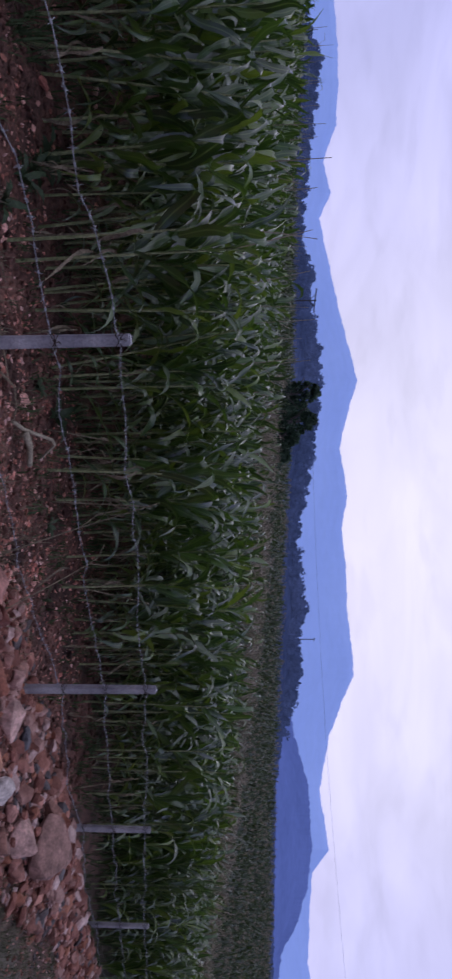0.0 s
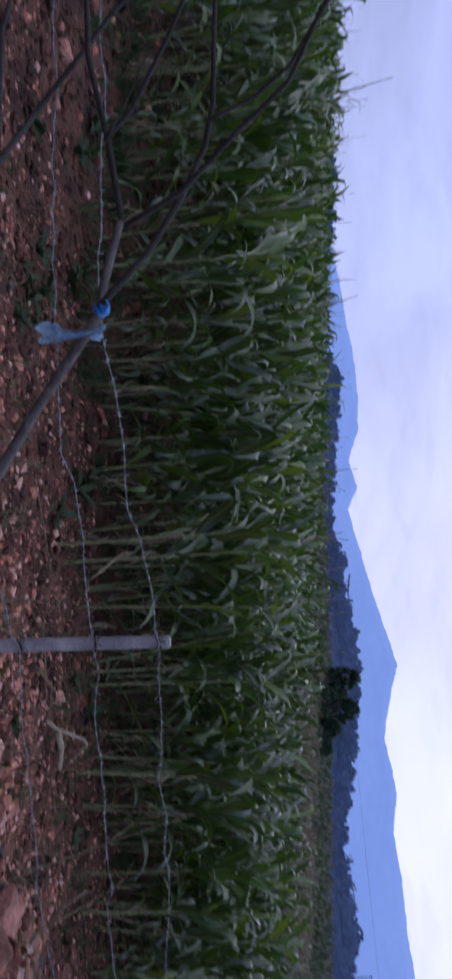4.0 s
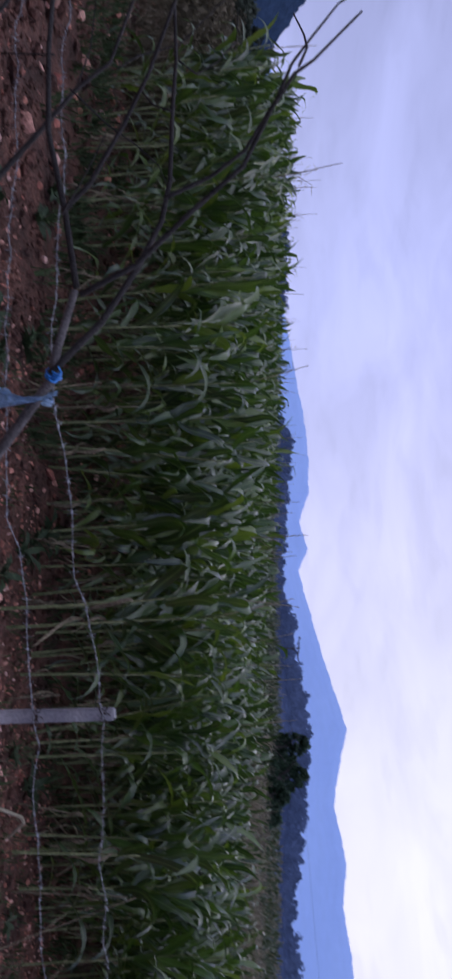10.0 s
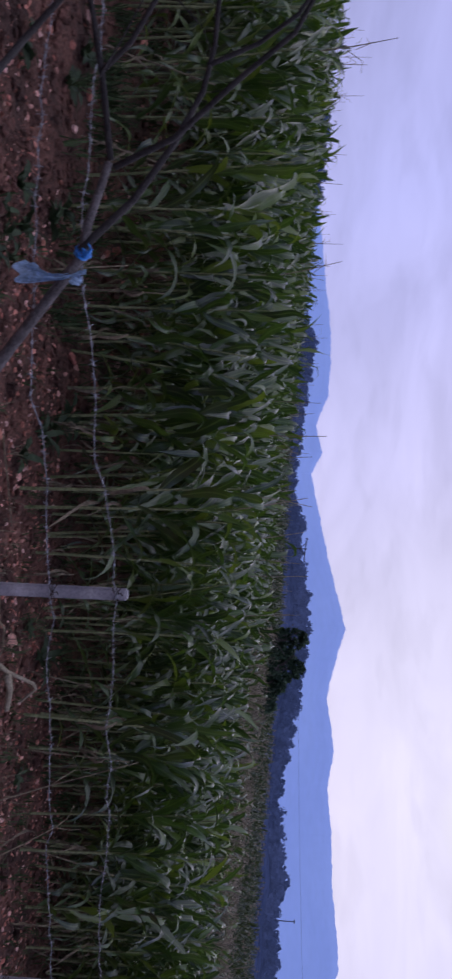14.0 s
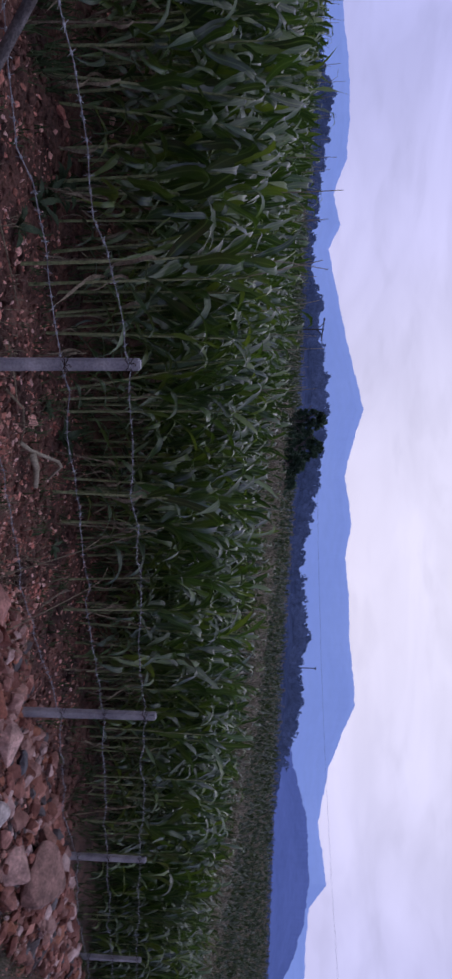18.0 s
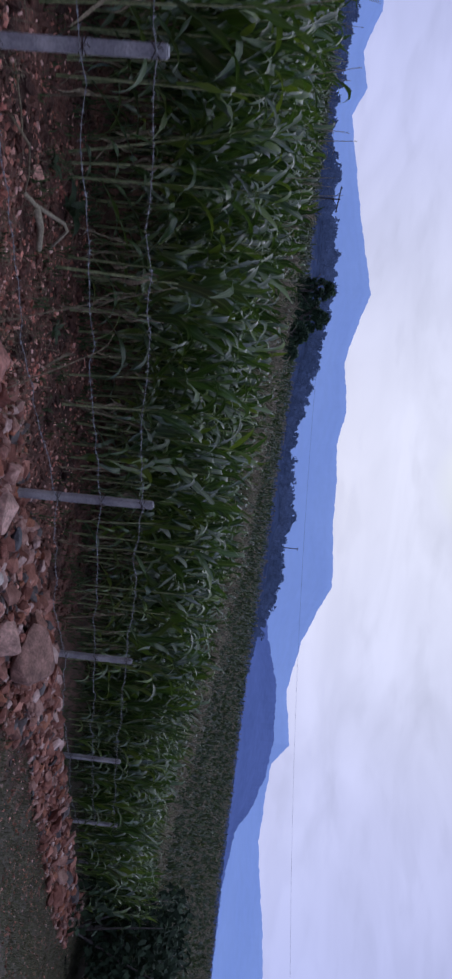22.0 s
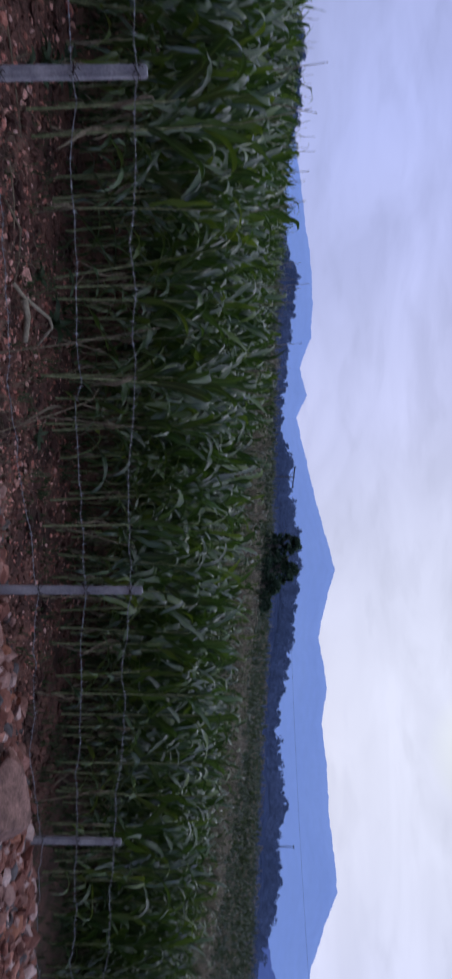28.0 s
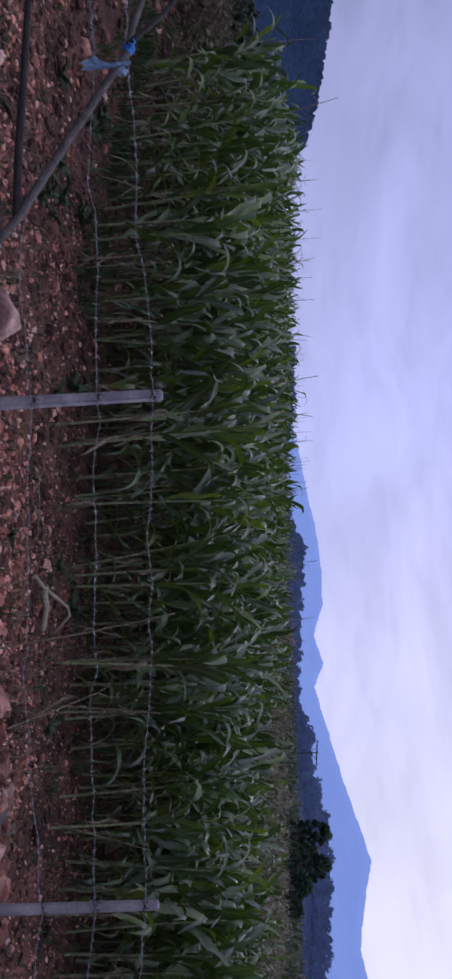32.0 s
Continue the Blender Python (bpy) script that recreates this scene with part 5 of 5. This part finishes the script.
for _a, _b in ((lie(0.78, 4.70, 0.29), lie(0.73, 4.48, 0.26)), (lie(1.06, 4.70, 0.29), lie(0.92, 4.84, 0.30)), (lie(1.45, 4.82, 0.28), lie(1.36, 4.97, 0.30)), (lie(1.25, 4.79, 0.28), lie(1.17, 4.52, 0.25))):
    part("side_shoot", mesh_from("side_shoot", *limb([_a, _b], 0.005, 0.003, 4), "dry_leaf", smooth=True), RUBBLE_TWIG)
dry_stalk([lie(-2.2, 5.0), lie(-1.9, 5.2, 0.06), lie(-1.6, 5.5, 0.03)], 0.008, "short dry stalk lying on red soil")
dry_stalk([lie(-1.3, 5.4), lie(-1.0, 5.5, 0.08), lie(-0.8, 5.8, 0.03)], 0.008, "short dry stalk lying on red soil", ((lie(-1.0, 5.5, 0.06), 100),))
tagged(new("fence_weeds", big_mesh("fence_weeds", *tufts(150, lambda g: place(g.uniform(6.5, 22), g.uniform(0.5, 1.4)), 0.22, 0.012, 0.9, 64, 6), "weed")),
       "rank dull green weeds along the foot of the fence", "weeds", kind="stuff")

tagged(new("edge_weeds", big_mesh("edge_weeds", *tufts(260, lambda g: (lambda x: (x, float(front(x)) - 0.5 + g.normal(0, 0.35)))(g.uniform(-8, 9)), 0.15, 0.012, 1.1, 66, 5), "weed")),
       "low dark weeds at the foot of the maize", "weeds", kind="stuff")


def far_scrub():
    """Dull scrub on the rough ground beyond the end of the maize."""
    rng = np.random.RandomState(71)
    cs = []
    for _ in range(230):
        az, d = rng.uniform(-80, -56), rng.uniform(13, 60)
        x, y = d * math.sin(radians(az)), d * math.cos(radians(az))
        h = rng.uniform(0.15, 0.45) * (0.6 + d / 50)
        for _k in range(3):
            cs.append(((x + rng.normal(0, h), y + rng.normal(0, h), float(ground_z(x, y)) + h * rng.uniform(0.2, 0.8)), h * rng.uniform(0.6, 1.1)))
    tagged(new("scrub", big_mesh("scrub", *leaf_cloud(rng, cs, 0.11, 60), "brush")), "dull brown and olive scrub beyond the maize", "bushes", kind="stuff")


far_scrub()


def make_canes():
    rng = np.random.RandomState(91)
    for x in (-6.6, -5.7, -4.9, -4.1, -3.5, -2.8, -2.1, -1.4, -0.6, 0.3, 1.0, 1.9, 2.9, 4.0):
        x += rng.normal(0, 0.15)
        y = float(front(x)) - rng.uniform(0.25, 0.8)
        h = rng.uniform(0.45, 1.15)
        lean = rng.normal(0, 0.16, 2)
        pts = [lie(x, y, -0.02), lie(x + lean[0] * 0.5 * h, y + lean[1] * 0.5 * h, h * 0.5), lie(x + lean[0] * h, y + lean[1] * h, h)]
        leaves = [(lie(x + lean[0] * h * f, y + lean[1] * h * f, h * f), rng.uniform(0, 360)) for f in rng.uniform(0.15, 0.95, 4)]
        ob = dry_stalk(pts, 0.009, "thin pale stalk with withered leaves standing before the maize", leaves)


make_canes()


def make_weed(x, y, size, seed):
    """A low rosette of broad leaves."""
    rng = np.random.RandomState(seed)
    weed = tagged(new("weed"), "low broad-leaved green weed on the red soil", "weed", "weeds between fence and maize")
    weed.matrix_basis = pose(x, y, floor_at(x, y), 0, 0, rng.uniform(0, 360))
    n = rng.randint(7, 12)
    for k in range(n):
        part("leaf", WEED_LEAVES[rng.randint(5)], weed, "", pose(0, 0, 0.01, rng.normal(0, 15), 0, 360 * k / n + rng.normal(0, 14)) @ Matrix.Scale(size * rng.uniform(0.7, 1.15), 4))


WEED_LEAVES = []
for _i in range(5):
    _v, _q, _uv = leaf_arrays(RNG, RNG.uniform(0.8, 1.0), RNG.uniform(0.16, 0.30), RNG.uniform(30, 68), RNG.uniform(50, 100), segs=6)
    WEED_LEAVES.append(mesh_from("leaf", _v, _q, "weed_leaf", _uv, smooth=True))
for _k, (_x, _y, _s) in enumerate(((-3.49, 4.23, 0.26), (-3.96, 4.70, 0.30), (-2.45, 5.61, 0.30), (-2.19, 5.39, 0.26), (-4.54, 3.62, 0.24), (-5.44, 4.47, 0.30), (-4.99, 4.35, 0.26), (-3.69, 4.01, 0.22),
                                   (-3.40, 3.91, 0.20), (-2.83, 6.05, 0.32), (-3.08, 3.94, 0.18), (-2.65, 5.85, 0.30), (-0.93, 6.48, 0.20), (-0.73, 7.0, 0.34), (-0.52, 5.23, 0.16), (-3.30, 4.05, 0.20),
                                   (-3.20, 4.20, 0.18), (-4.25, 4.95, 0.26), (0.35, 7.2, 0.20))):
    make_weed(_x, _y, _s, 300 + _k)


def make_puddle(a, b, width, seed):
    """A film of standing water in a wheel track."""
    rng = np.random.RandomState(seed)
    n = 24
    v = []
    for i in range(n + 1):
        t = i / n
        x, y = a[0] + (b[0] - a[0]) * t, a[1] + (b[1] - a[1]) * t
        w = width * math.sqrt(max(0.02, 1 - (2 * t - 1) ** 2)) * rng.uniform(0.8, 1.15)
        d = Vector((b[0] - a[0], b[1] - a[1])).normalized()
        for k in (-1, 0, 1):
            px, py = x - d.y * w * k, y + d.x * w * k
            v.append((px, py, floor_at(px, py) + 0.03))
    f = [(3 * i + k, 3 * i + k + 1, 3 * i + k + 4, 3 * i + k + 3) for i in range(n) for k in (0, 1)]
    tagged(new("puddle", mesh_from("puddle", v, f, "water", smooth=True)), "shallow puddle reflecting the sky in a wheel track", "puddle", "puddles on the track")


make_puddle((16.6, 18.4), (22.5, 20.6), 0.22, 401)
make_puddle((12.9, 12.7), (18.5, 14.5), 0.35, 402)
make_puddle((11.2, 10.1), (15.0, 11.2), 0.30, 403)
tagged(new("dry_grass", big_mesh("dry_grass", *tufts(150, lambda g: place(g.uniform(-5, 3.5), g.normal(0.6, 0.5)), 0.20, 0.007, 1.2, 67, 7), "dry_leaf")),
       "bleached dry grass tufts on the soil by the fence", "grass", kind="stuff")


def far_hedge():
    """Dark growth along the far side of the rough ground."""
    rng = np.random.RandomState(73)
    cs = []
    for _ in range(150):
        az, d = rng.uniform(-85, -55), rng.uniform(46, 84)
        x, y = d * math.sin(radians(az)), d * math.cos(radians(az))
        h = rng.uniform(0.3, 1.6) * d / 70
        for _k in range(4):
            cs.append(((x + rng.normal(0, h * 0.6), y + rng.normal(0, h * 0.6), float(ground_z(x, y)) + h * rng.uniform(0.1, 0.9)), h * rng.uniform(0.3, 0.6)))
    tagged(new("far_hedge", big_mesh("far_hedge", *leaf_cloud(rng, cs, 0.28, 45), "hedge_leaf")), "dark hedge growth at the foot of the hill", "bushes", kind="stuff")


far_hedge()
tagged(new("end_weeds", big_mesh("end_weeds", *tufts(130, lambda g: (lambda x: (x, float(front(x)) - abs(g.normal(0.1, 0.4))))(g.uniform(-9.2, -3.4)), 0.30, 0.018, 0.9, 68, 6), "weed")),
       "rank green weeds at the foot of the maize", "weeds", kind="stuff")
# tufts added among the stalks to darken gaps that lie in deep shade
tagged(new("shade_tufts", big_mesh("shade_tufts", *tufts(900, lambda g: (lambda x: (x, float(front(x)) + g.uniform(0.2, 2.6)))(g.uniform(-8, 9)), 0.22, 0.016, 1.3, 69, 4), "weed")),
       "low dark green tufts added to deepen the shade beneath the maize", "weeds", kind="stuff")
